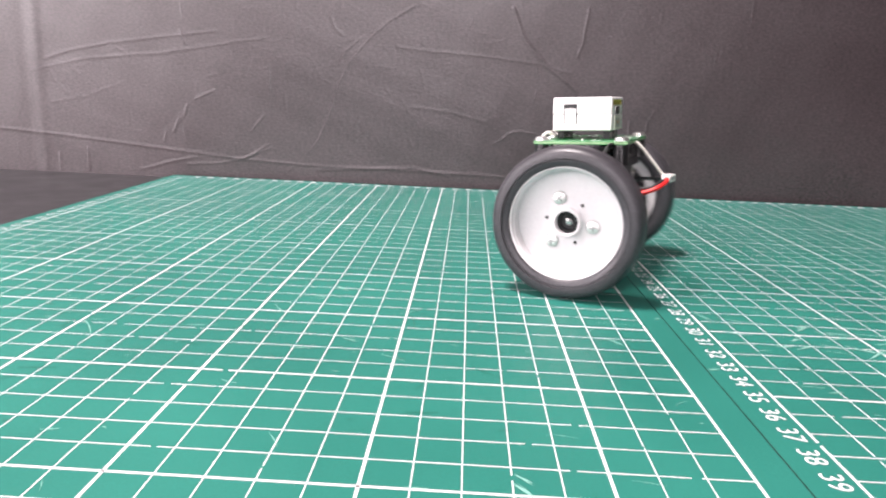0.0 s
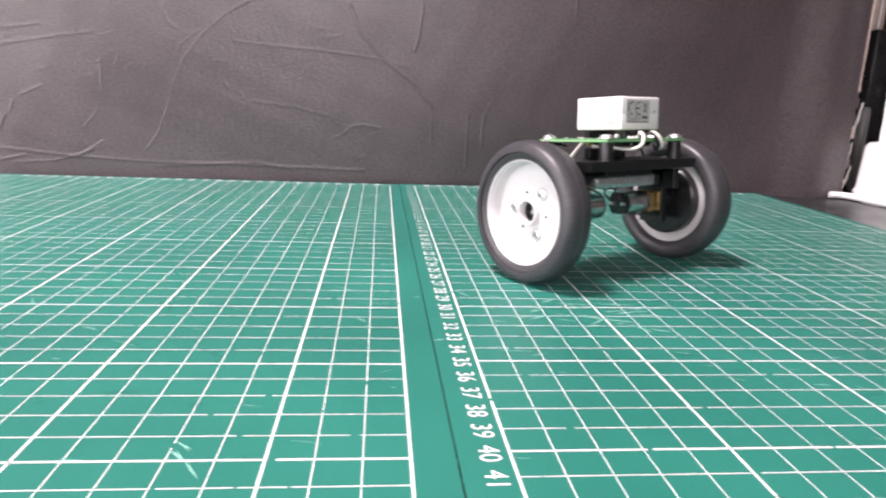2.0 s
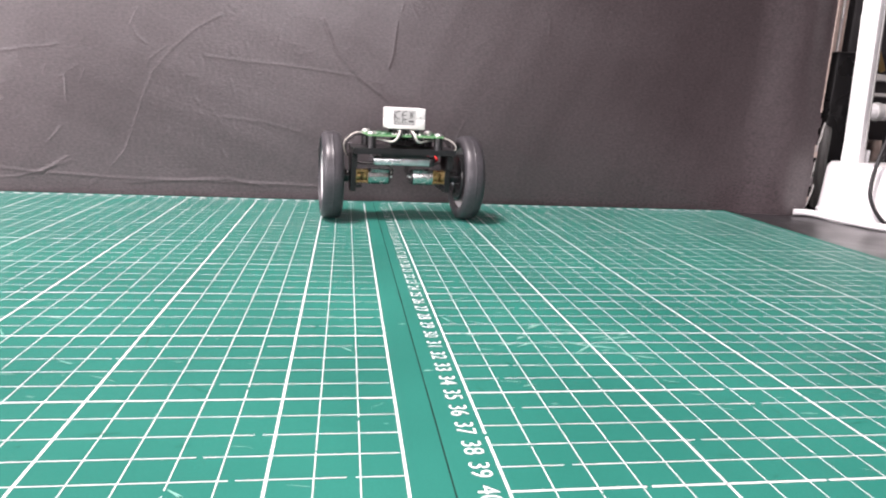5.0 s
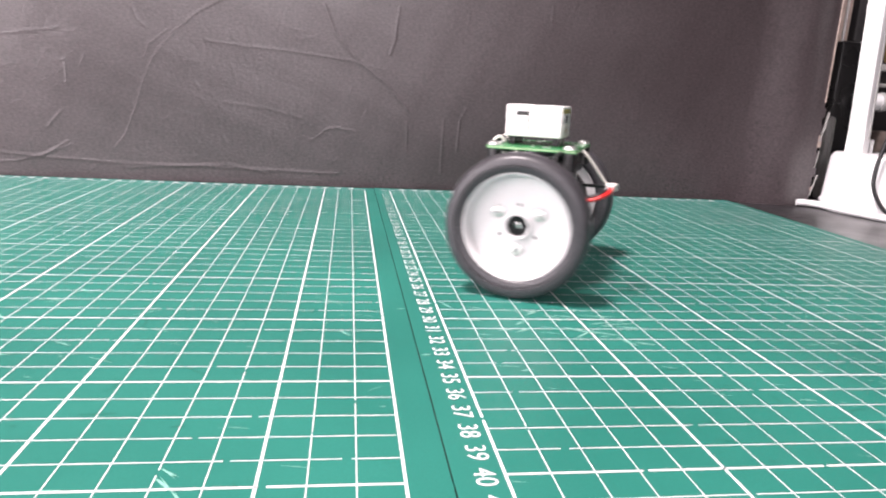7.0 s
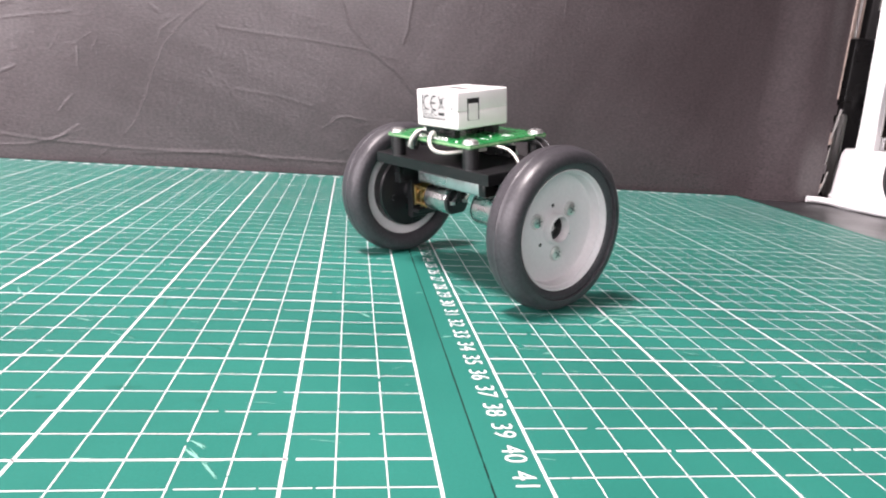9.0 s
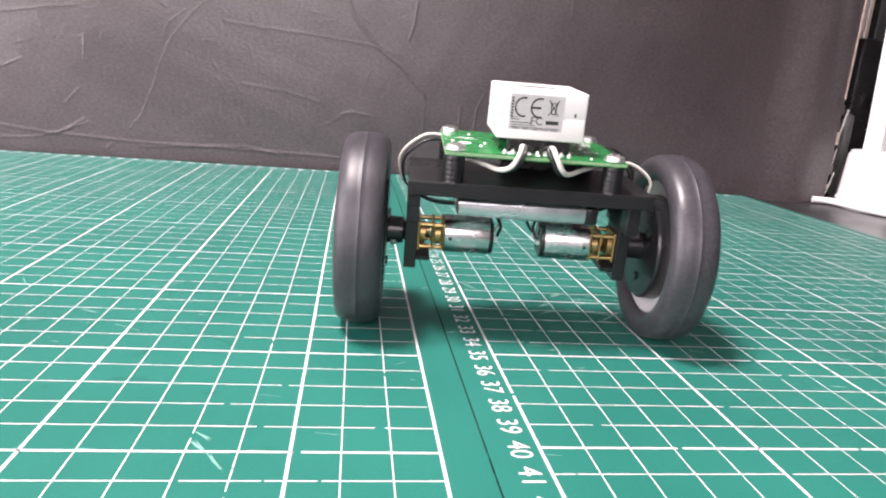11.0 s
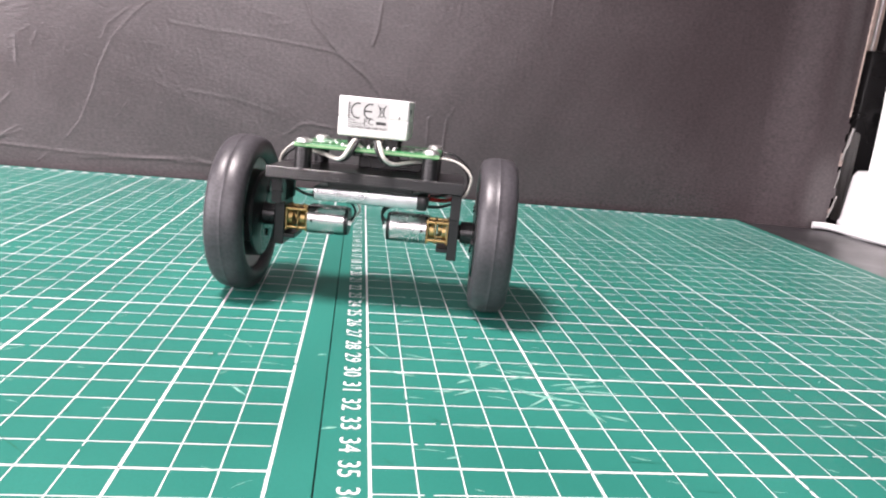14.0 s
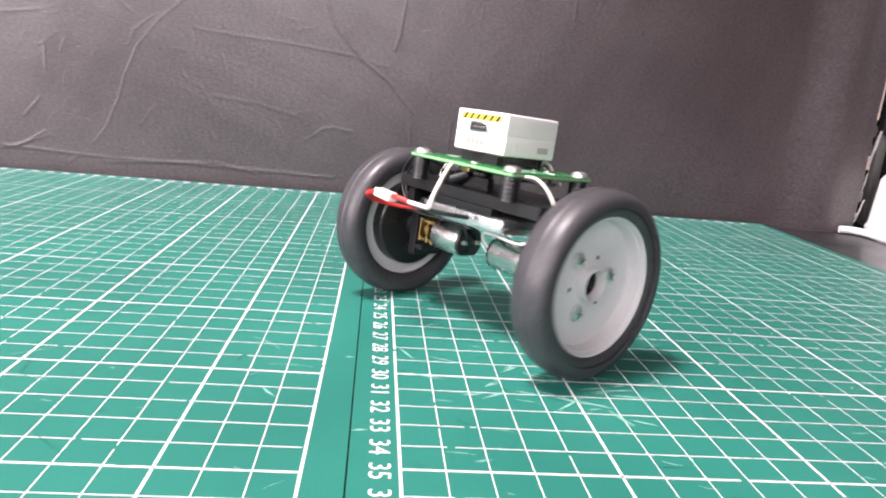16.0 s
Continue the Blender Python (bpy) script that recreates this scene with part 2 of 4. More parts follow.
def cutting_mat(left_gap, right_gap, skew, label, seed):
    """A green mat; its own origin is the far left corner of the printed grid, x to the right and y towards the far side."""
    rng = random.Random(seed)
    root = tagged(empty("cutting_mat"), label, "cutting mat", "mats on the desk")
    bm = box(bmesh.new(), -left_gap, 0.28 + right_gap, -0.443, 0.0105, -0.003, 0.0, 0.00015)
    for v in bm.verts:
        if v.co.x > 0.2 and v.co.y < -0.2:
            v.co.x += skew
    part("sheet", bm, MAT_GREEN, root, smooth=0)
    thin, thick = bmesh.new(), bmesh.new()
    for i in range(COLS + 1):
        heavy = i % 5 == 0 or i == COLS
        strips(thick if heavy else thin, "y", i * 0.01, -0.43, 0.0, HEAVY if heavy else LINE, rng, 5 if heavy else 13)
    for j in range(ROWS_N + 1):
        heavy = j % 5 == 0 or j == ROWS_N
        strips(thick if heavy else thin, "x", -j * 0.01, 0.0, 0.28, HEAVY if heavy else CROSS, rng, 5 if heavy else 13)
    for j in range(1, COLS):
        flat(thick, j * 0.01 - 0.0022, j * 0.01 + 0.0022, 0.0035, 0.0065, LIFT)
    tagged(part("fine_grid", thin, INK, root, "thin white printed lines one centimetre apart"), kind="stuff")
    tagged(part("heavy_grid", thick, INK, root, "bold white printed lines five centimetres apart"), kind="stuff")
    for n in range(0, ROWS_N + 1):
        digits(str(n), 0.0070, INK, root, "printed_number", pose(-0.0047, -0.01 * n - 0.0008, LIFT, 0, 0, -90))
    # blade scratches
    pale, dark = bmesh.new(), bmesh.new()
    for k in range(330):
        x, y = rng.uniform(0.0, 0.28), rng.uniform(-0.43, 0.0)
        ang = rng.choice((rng.uniform(-0.4, 0.2), rng.uniform(-0.4, 0.2), rng.uniform(-1.6, 1.6)))
        long_, w = rng.uniform(0.001, 0.007) * rng.choice((1, 1, 1, 2)), rng.uniform(0.00008, 0.00025)
        bend = rng.uniform(-0.3, 0.3)
        for a in range(3):
            u0, u1 = a / 3 - 0.5, (a + 1) / 3 - 0.5
            p0 = Vector((x + long_ * u0 * math.cos(ang + bend * u0), y + long_ * u0 * math.sin(ang + bend * u0), LIFT * 1.6))
            p1 = Vector((x + long_ * u1 * math.cos(ang + bend * u1), y + long_ * u1 * math.sin(ang + bend * u1), LIFT * 1.6))
            side = Vector((-(p1 - p0).y, (p1 - p0).x, 0)).normalized() * w * (1 - abs(u0 + u1) * 0.7)
            b = pale if k % 3 else dark
            b.faces.new([b.verts.new(p) for p in (p0 - side, p1 - side, p1 + side, p0 + side)])
    tagged(part("scratching", pale, SCRATCH, root, "pale blade scratches in the green surface"), kind="stuff")
    tagged(part("scuffing", dark, SCUFF, root, "dark green blade scuffs"), kind="stuff")
    return root, rng


# long scars: x, y from and to in centimetres
RIGHT_SCARS = [(2.33, -31.4, 3.12, -30.88), (3.8, -29.52, 4.43, -29.87), (4.98, -29.53, 6.75, -29.77), (4.16, -32.03, 5.27, -30.99), (5.74, -31.77, 6.18, -32.67), (1.67, -34.62, 2.12, -34.44), (0.07, -27.97, 0.64, -29.06), (-1.1, -33.35, -0.74, -33.28), (-0.32, -23.78, 0.02, -23.01)]
LEFT_SCARS = [(-7.1, -39.77, -6.71, -40.26), (-6.71, -40.26, -6.29, -40.88), (-7.11, -39.44, -6.74, -39.83), (-11.85, -32.3, -11.31, -32.62), (-13.08, -26.94, -12.46, -27.41), (-13.64, -28.23, -13.01, -28.4), (-3.66, -31.21, -3.14, -31.86), (-1.47, -28.96, -1.22, -28.92)]


def scars(mat, rows):
    bm, rng = bmesh.new(), random.Random(21)
    inv = mat.matrix_basis.inverted()
    for x0, y0, x1, y1 in rows:
        for k in range(4):
            j = [rng.uniform(-0.0006, 0.0006) for _ in range(4)]
            a, c = inv @ Vector((x0 / 100 + j[0], y0 / 100 + j[1], 0)), inv @ Vector((x1 / 100 + j[2], y1 / 100 + j[3], 0))
            n = Vector((-(c - a).y, (c - a).x, 0)).normalized() * rng.uniform(0.00008, 0.0003)
            z = Vector((0, 0, LIFT * (1.7 + 0.1 * k)))
            bm.faces.new([bm.verts.new(p + z) for p in (a, a.lerp(c, 0.5) - n, c, a.lerp(c, 0.5) + n)])
    bmesh.ops.recalc_face_normals(bm, faces=bm.faces)
    tagged(part("long_scar", bm, SCRATCH, mat, "pale long blade scars"), kind="stuff")


right_mat, _ = cutting_mat(0.01135, 0.0075, 0.0, "green cutting mat with white centimetre grid, scratched, on the desk", 3)
left_mat, _ = cutting_mat(0.0115, 0.0073, 0.0026, "green cutting mat with white grid, scratched, butted against its twin", 8)
left_mat.matrix_basis = pose(-0.0190, -0.0024, 0.0, 0, 0, -0.338) @ pose(-0.28, 0, 0)
worn = random.Random(17)
for _ in range(22):
    wx, wy, wa, wl = worn.gauss(5.0, 1.4), worn.gauss(-30.4, 0.9), worn.uniform(-0.5, 0.7), worn.uniform(0.3, 1.3)
    RIGHT_SCARS.append((wx, wy, wx + wl * math.cos(wa), wy + wl * math.sin(wa)))
scars(right_mat, RIGHT_SCARS)
scars(left_mat, LEFT_SCARS)


def mat_seam():
    """The joint: a row of thin dark stretches, wider and narrower, with gaps where the mats touch."""
    bm, rng = bmesh.new(), random.Random(31)
    y = -0.443
    while y < 0.006:
        long_, w = rng.uniform(0.004, 0.022), rng.uniform(0.00005, 0.00010)
        x = -0.01147 + rng.uniform(-0.00006, 0.00006)
        box(bm, x - w / 2, x + w / 2, y, min(y + long_, 0.009), -0.0029, 0.00004)
        y += long_ + rng.choice((0.0002, 0.0004, 0.0025))
    tagged(finish("mat_seam", bm, SEAM), "dark hairline joint between the two mats", "joint", kind="structure")


mat_seam()

# ---- black backing board ----
# each crease: depth in metres, half width, points along it in centimetres (x, z)
LONG_CREASES = [
    (0.00042, 0.0016, [(-12.5, 13.4), (-14.4, 12.3), (-16.1, 10.8), (-17.6, 8.9), (-18.4, 7.0), (-18.9, 5.3), (-19.7, 3.3), (-20.6, 2.1)]),
    (0.0006, 0.0020, [(-50, 3.3), (-45.1, 3.0), (-40.6, 2.7), (-36.1, 2.3), (-31.6, 1.9)]),
    (0.0006, 0.0018, [(-31.6, 1.9), (-26.2, 1.4), (-19.9, 1.1), (-14.6, 1.1), (-4, 0.9)]),
    (0.0004, 0.0014, [(-13.9, 10.4), (-11.4, 10.2), (-7.5, 10.0), (-3.2, 9.6), (-0.6, 9.0)]),
    (0.0006, 0.0014, [(-5.6, 3.7), (-5.0, 4.3), (-4.2, 4.5), (-2.8, 4.3)]),
    (0.0003, 0.0014, [(-12.5, 6.0), (-9.4, 5.7), (-6.8, 5.1)]),
    (0.0008, 0.0018, [(-5.2, 13.5), (-4.3, 11.4), (-2.4, 9.4), (-0.4, 8.0), (1.4, 6.0)]),
]
LOOP_CREASES = [
    (0.0004, 0.0016, [(-41.0, 8.5), (-39.2, 9.1), (-35.6, 9.9), (-31.2, 10.5), (-27.7, 11.0)]),
    (0.0004, 0.0013, [(-42.3, 7.5), (-37.9, 8.6), (-32.1, 9.2), (-26.0, 10.3), (-23.9, 10.6)]),
    (0.0003, 0.0014, [(-40.9, 8.1), (-40.5, 6.9), (-39.4, 5.9)]),
    (0.0003, 0.0014, [(-40.8, 5.2), (-38.1, 5.7), (-35.1, 6.9)]),
    (0.0003, 0.0014, [(-35.8, 10.3), (-35.4, 9.5), (-34.3, 8.9)]),
    (0.0005, 0.0012, [(-16.6, 10.9), (-17.8, 9.9), (-18.2, 8.9)]),
    (0.0006, 0.0012, [(-18.4, 13.5), (-18.9, 12.4), (-18.5, 11.5), (-17.9, 11.1)]),
]
SHORT_CREASES = [
    (0.0008, 0.0012, [(-30.4, 10.9), (-30.0, 10.0)]),
    (0.0008, 0.0012, [(-29.4, 5.9), (-27.9, 6.6)]),
    (0.0010, 0.0012, [(-30.1, 5.4), (-30.3, 4.6)]),
    (0.0010, 0.0012, [(-30.8, 4.3), (-31.2, 3.3)]),
    (0.0010, 0.0012, [(-31.9, 3.2), (-32.0, 2.5)]),
    (0.0007, 0.0012, [(-23.6, 8.5), (-23.6, 6.8)]),
    (0.0006, 0.0013, [(-25.1, 3.6), (-24.1, 4.8)]),
    (0.0006, 0.0011, [(-30.5, 3.6), (-30.1, 2.2)]),
    (0.0007, 0.0011, [(-30.3, 13.0), (-30.2, 11.8)]),
    (0.0004, 0.0012, [(-17.5, 3.5), (-16.5, 5.0)]),
    (0.0006, 0.0013, [(0.4, 13.7), (0.1, 11.1), (-0.2, 10.2)]),
]
FOOT_CREASES = [
    (0.0006, 0.0015, [(-34.0, 0.2), (-31.7, 0.9), (-29.5, 1.4)]),
    (0.0006, 0.0013, [(-30.2, 0.8), (-27.5, 1.0), (-25.3, 1.6), (-23.8, 2.6)]),
    (0.0006, 0.0016, [(-19.9, 0.8), (-12.3, 1.3), (-9.5, 0.8)]),
    (0.0005, 0.0014, [(-25.7, 1.5), (-23.4, 2.4)]),
    (0.0006, 0.0012, [(-22.4, 0.4), (-21.9, 0.9)]),
    (0.0011, 0.0015, [(-40.5, 1.2), (-40.5, 0)]),
    (0.0011, 0.0015, [(-38.2, 1.7), (-38.2, 0)]),
    (0.0007, 0.0016, [(-43.9, 2.0), (-43.7, 0.4)]),
    (-0.0006, 0.0009, [(32.7, 6.4), (34.6, 6.4), (36.5, 6.5)]),
    (0.0008, 0.0012, [(4.2, 5.6), (4.2, 1.2)]),
    (0.0008, 0.0012, [(5.5, 5.5), (5.4, 3.0)]),
    (0.0006, 0.0012, [(1.3, 5.2), (1.4, 2.6)]),
]


def backing_board():
    root = tagged(empty("backing_board"), "creased matt black foam board standing upright behind the mats", "board", kind="structure")
    x0, x1, top, step = -0.62, 0.3660, 0.30, 0.0009
    fine_top = 0.17
    nx = int((x1 - x0) / step)
    zs = list(np.linspace(-0.003, fine_top, int(fine_top / step))) + [0.19, 0.22, 0.26, top]
    xs = np.linspace(x0, x1, nx)
    X, Z = np.meshgrid(xs, np.array(zs))
    low = np.clip((X - 0.298) / 0.05, 0, 1)
    curl = np.clip((X - 0.335) / 0.0275, 0, 1)
    Y = 0.0185 - 0.006 * low * low * (3 - 2 * low) + 0.002 * curl ** 2
    Y = Y - 0.0005 * np.exp(-(((X + 0.417) / 0.0045) ** 2)) + 0.0003 * np.exp(-(((X + 0.426) / 0.005) ** 2))
    rng = random.Random(5)
    marks = LONG_CREASES + LOOP_CREASES + SHORT_CREASES + FOOT_CREASES
    for _ in range(170):
        cx, cz, a, l = rng.uniform(-48, 34), rng.uniform(0.5, 16), rng.choice((1.5, 1.4, 0.3, 2.2)) + rng.uniform(-0.4, 0.4), rng.uniform(0.3, 1.6)
        marks.append((rng.uniform(0.00008, 0.00035), 0.0013, [(cx, cz), (cx + l * math.cos(a), cz + l * math.sin(a))]))
    for depth, width, pts in marks:
        best = np.full(X.shape, 1e9)
        for (ax, az), (bx, bz) in zip(pts, pts[1:]):
            ax, az, bx, bz = ax / 100, az / 100, bx / 100, bz / 100
            t = np.clip(((X - ax) * (bx - ax) + (Z - az) * (bz - az)) / ((bx - ax) ** 2 + (bz - az) ** 2), 0, 1)
            best = np.minimum(best, np.hypot(X - ax - t * (bx - ax), Z - az - t * (bz - az)))
        Y = Y - 0.46 * depth * np.exp(-((best / (0.45 * width)) ** 2))
    # shallow knocks and nicks all over
    for _ in range(520):
        cx, cz = rng.uniform(-0.5, 0.35), rng.uniform(0.004, 0.165)
        a, long_, wide_ = rng.choice((0.1, 0.2, 1.5, 1.2, 2.3)) + rng.uniform(-0.5, 0.5), rng.uniform(0.0012, 0.006), rng.uniform(0.0005, 0.0010)
        i0, i1 = np.searchsorted(xs, (cx - 0.012, cx + 0.012))
        j0, j1 = np.searchsorted(zs, (cz - 0.012, cz + 0.012))
        dx, dz = X[j0:j1, i0:i1] - cx, Z[j0:j1, i0:i1] - cz
        along, across = dx * math.cos(a) + dz * math.sin(a), dz * math.cos(a) - dx * math.sin(a)
        Y[j0:j1, i0:i1] += rng.choice((-1, 1, 1)) * rng.uniform(0.00003, 0.00012) * np.exp(-((along / long_) ** 2) - (across / wide_) ** 2)
    wave = 0.00022 * np.sin(X * 31 + 1.3 * np.sin(Z * 40)) * np.cos(Z * 27 + X * 9) + 0.00010 * np.sin(X * 130 + Z * 70) * np.sin(Z * 150 - X * 40)
    Y = Y + wave
    n, m = X.shape[1], X.shape[0]
    verts = np.stack([X, Y, Z], -1).reshape(-1, 3)
    idx = np.arange(n * m).reshape(m, n)
    faces = np.stack([idx[:-1, :-1], idx[:-1, 1:], idx[1:, 1:], idx[1:, :-1]], -1).reshape(-1, 4)
    me = bpy.data.meshes.new("face")
    me.from_pydata(verts.tolist(), [], faces.tolist())
    me.materials.append(BOARD)
    for p in me.polygons:
        p.use_smooth = True
    face = new("face", me)
    face.parent = root
    back = bmesh.new()
    box(back, x0, 0.33, 0.024, 0.030, -0.003, top)
    part("core", back, BOARD, root)
    edge = bmesh.new()
    for k in range(24):
        z0, z1 = -0.003 + k * 0.0126, -0.003 + (k + 1) * 0.0126
        j = rng.uniform(-0.0012, 0.0012)
        if z0 > 0.085:
            box(edge, 0.3653, 0.3660 + 0.6 * j, 0.0130 + j * 0.5, 0.0172, z0, z1, 0.0004, 1)
        else:
            u = rng.uniform(0.3, 1.0)
            flap = box(bmesh.new(), 0.3652, 0.3665 + 0.003 * u, 0.0140, 0.0160, z0, z0 + 0.0126 * u, 0.0004, 1)
            part("torn_flap", flap, WOOD if k % 3 == 1 else BOARD, root, smooth=0, pose_m=pose(0, 0.0006 * k % 0.001, 0, 0, 0, 0))
    part("torn_edge", edge, WOOD, root, "torn raw edge of the foam board")
    for x, z, wide_, tall, lean in ((0.3658, 0.052, 0.0024, 0.026, 7), (0.3650, 0.006, 0.0016, 0.019, 10), (0.3658, 0.030, 0.0010, 0.015, 4)):
        shred = bmesh.new()
        outline = [(0, 0), (0.5 * wide_, 0.04 * tall), (0.6 * wide_, 0.3 * tall), (wide_, 0.5 * tall), (0.8 * wide_, 0.7 * tall), (0.95 * wide_, 0.98 * tall), (0.2 * wide_, tall), (0.1 * wide_, 0.55 * tall)]
        rings = [[shred.verts.new((px, y, pz)) for px, pz in outline] for y in (0.0, 0.0007)]
        shred.faces.new(rings[0])
        shred.faces.new(rings[1][::-1])
        for k in range(len(outline)):
            j = (k + 1) % len(outline)
            shred.faces.new((rings[0][k], rings[1][k], rings[1][j], rings[0][j]))
        bmesh.ops.recalc_face_normals(shred, faces=shred.faces)
        part("paper_shred", shred, PAPER, root, "torn pale paper shred", 0, pose(x, 0.0135, z, 0, lean, -12))
    return root


backing_board()


# ---- the two-wheeled robot: its own origin is the middle of the axle, +y the side of the charging port ----
C = 0.01
RADIUS, TRACK, MID = 0.02869, 0.04614, 4.614


def cbox(bm, x0, x1, y0, y1, z0, z1, bevel=0.0, segments=2, m=None):
    return box(bm, x0 * C, x1 * C, y0 * C, y1 * C, z0 * C, z1 * C, bevel * C, segments, m)


def clathe(bm, rows, steps=64, axis="x", m=None, closed=False):
    return lathe(bm, [(a * C, r * C) for a, r in rows], steps, axis, closed, m)


def screw_head(bm, at, r, axis, side=1.0):
    """A domed head with a cross recess, its axis along x or z."""
    turn = Matrix.Translation(Vector(at) * C) @ (pose(0, 0, 0, 0, 90 * side, 0) if axis == "x" else Matrix.Identity(4))
    lathe(bm, [(0.0, r * C), (0.05 * C, r * C), (0.10 * C, 0.9 * r * C), (0.135 * C, 0.5 * r * C), (0.14 * C, 0.12 * r * C)], 24, "z", m=turn)
    return bm


def cross_recess(bm, at, r, axis, side=1.0, spin=20):
    turn = Matrix.Translation(Vector(at) * C) @ (pose(0, 0, 0, 0, 90 * side, 0) if axis == "x" else Matrix.Identity(4)) @ pose(0, 0, 0, 0, 0, spin)
    # raised bars in darker steel; the recess's shade is put into their colour
    for a in (0, 90):
        cbox(bm, -0.62 * r, 0.62 * r, -0.10 * r, 0.10 * r, 0.125, 0.146, m=turn @ pose(0, 0, 0, 0, 0, a))
    return bm


def wheel(parent, side):
    """Spoked white disc wheel; side is -1 or 1. The mesh is about its own hub, x along the axle outwards times side."""
    s = side

    def turned(rows, steps=96, closed=True):
        return clathe(bmesh.new(), [((a - MID) * s, r) for a, r in rows], steps, closed=closed)

    rim = turned([(5.05, 2.12), (5.10, 2.10), (5.09, 2.06), (5.06, 2.04), (4.93, 2.02), (4.90, 1.97), (4.57, 1.93), (4.54, 1.915), (4.53, 1.89), (4.53, 0.62), (4.55, 0.55), (4.80, 0.52), (4.83, 0.50), (4.83, 0.45), (4.80, 0.43), (4.40, 0.43), (4.40, 1.50), (4.38, 1.80), (4.26, 1.96), (4.23, 2.0), (4.25, 2.07), (4.30, 2.14), (4.9, 2.14)])
    ob = part("wheel", rim, RIM_WHITE, parent, "white plastic disc wheel with a black rubber tyre")
    ob.matrix_basis = Matrix.Translation((s * TRACK, 0, 0))
    side_rows = []
    for k in range(29):
        u = math.pi * k / 28
        c, w = math.cos(u), math.sin(u)
        side_rows.append((MID + 0.669 * math.copysign(abs(c) ** 0.72, c), 2.40 + 0.457 * w ** 0.72 if 0 < k < 28 else 2.40))
    middle = [(MID + 0.03, 2.858), (MID, 2.872), (MID - 0.03, 2.858)]
    flank = [(5.04, 2.11), (5.09, 2.12), (5.13, 2.17), (5.175, 2.27), (5.19, 2.335), (5.185, 2.365), (5.165, 2.375), (5.17, 2.39), (5.23, 2.395)]
    rows = flank + [p for p in side_rows if p[0] > MID + 0.05] + middle + [p for p in side_rows if p[0] < MID - 0.05] + [(3.965, 2.30), (4.02, 2.18), (4.12, 2.08), (4.22, 2.04), (4.3, 2.145), (4.9, 2.145)]
    tyre = turned(rows, 128)
    part("tyre", tyre, RUBBER, ob, "black rubber tyre with a mould seam round its middle", smooth=50)
    cup = turned([(4.395, 1.62), (3.98, 1.60), (3.92, 1.54), (3.90, 1.40), (3.90, 0.50), (3.88, 0.42), (3.45, 0.40), (3.42, 0.36), (3.42, 0.15), (4.395, 0.15)], 48)
    part("hub_adapter", cup, BLACK_PLASTIC, ob, "glossy black hub adapter behind the disc")
    shaft = turned([(3.0, 0.14), (4.42, 0.14), (4.44, 0.12), (4.45, 0.05)], 20, False)
    part("shaft", shaft, STEEL, ob, "steel motor shaft end")
    insert = turned([(4.50, 0.428), (4.52, 0.40), (4.52, 0.33), (4.40, 0.275), (4.40, 0.22), (4.34, 0.15), (4.30, 0.428)], 32)
    part("shaft_collar", insert, BLACK_PLASTIC, ob, "dark collar inside the hub hole")
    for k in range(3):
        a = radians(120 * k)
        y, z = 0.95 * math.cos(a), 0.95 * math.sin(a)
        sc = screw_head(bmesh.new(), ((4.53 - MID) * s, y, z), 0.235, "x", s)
        # flat grey disc: the shade round the screw head is put into colour
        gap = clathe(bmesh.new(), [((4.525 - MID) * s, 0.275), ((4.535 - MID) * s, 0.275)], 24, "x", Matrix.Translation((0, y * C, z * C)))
        part("screw_shade_ring", gap, GREY_TRIM_AND_SHADE, ob, "flat grey ring painted as the shade round a screw")
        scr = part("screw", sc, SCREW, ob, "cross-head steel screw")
        part("recess", cross_recess(bmesh.new(), ((4.53 - MID) * s, y, z), 0.235, "x", s, 20 + 40 * k), RECESS_SHADE, scr)
        hy, hz = 0.82 * math.cos(a + radians(60)), 0.82 * math.sin(a + radians(60))
        # dark disc laid on the rim face: a hole's shade put into colour
        hole = clathe(bmesh.new(), [((4.525 - MID) * s, 0.07), ((4.534 - MID) * s, 0.07)], 16, "x", Matrix.Translation((0, hy * C, hz * C)))
        part("screw_hole_shade", hole, PRINT_AND_SHADE, ob)
        nut = clathe(bmesh.new(), [((3.95 - MID) * s, 0.14), ((3.84 - MID) * s, 0.14)], 6, "x", Matrix.Translation((0, y * C, z * C)))
        part("adapter_nut", nut, BLACK_PLASTIC, ob)
    grub = screw_head(bmesh.new(), ((3.7 - MID) * s, 0.0, 0.36), 0.1, "z")
    part("grub_screw", grub, SCREW, ob, "small steel grub screw")
    return ob


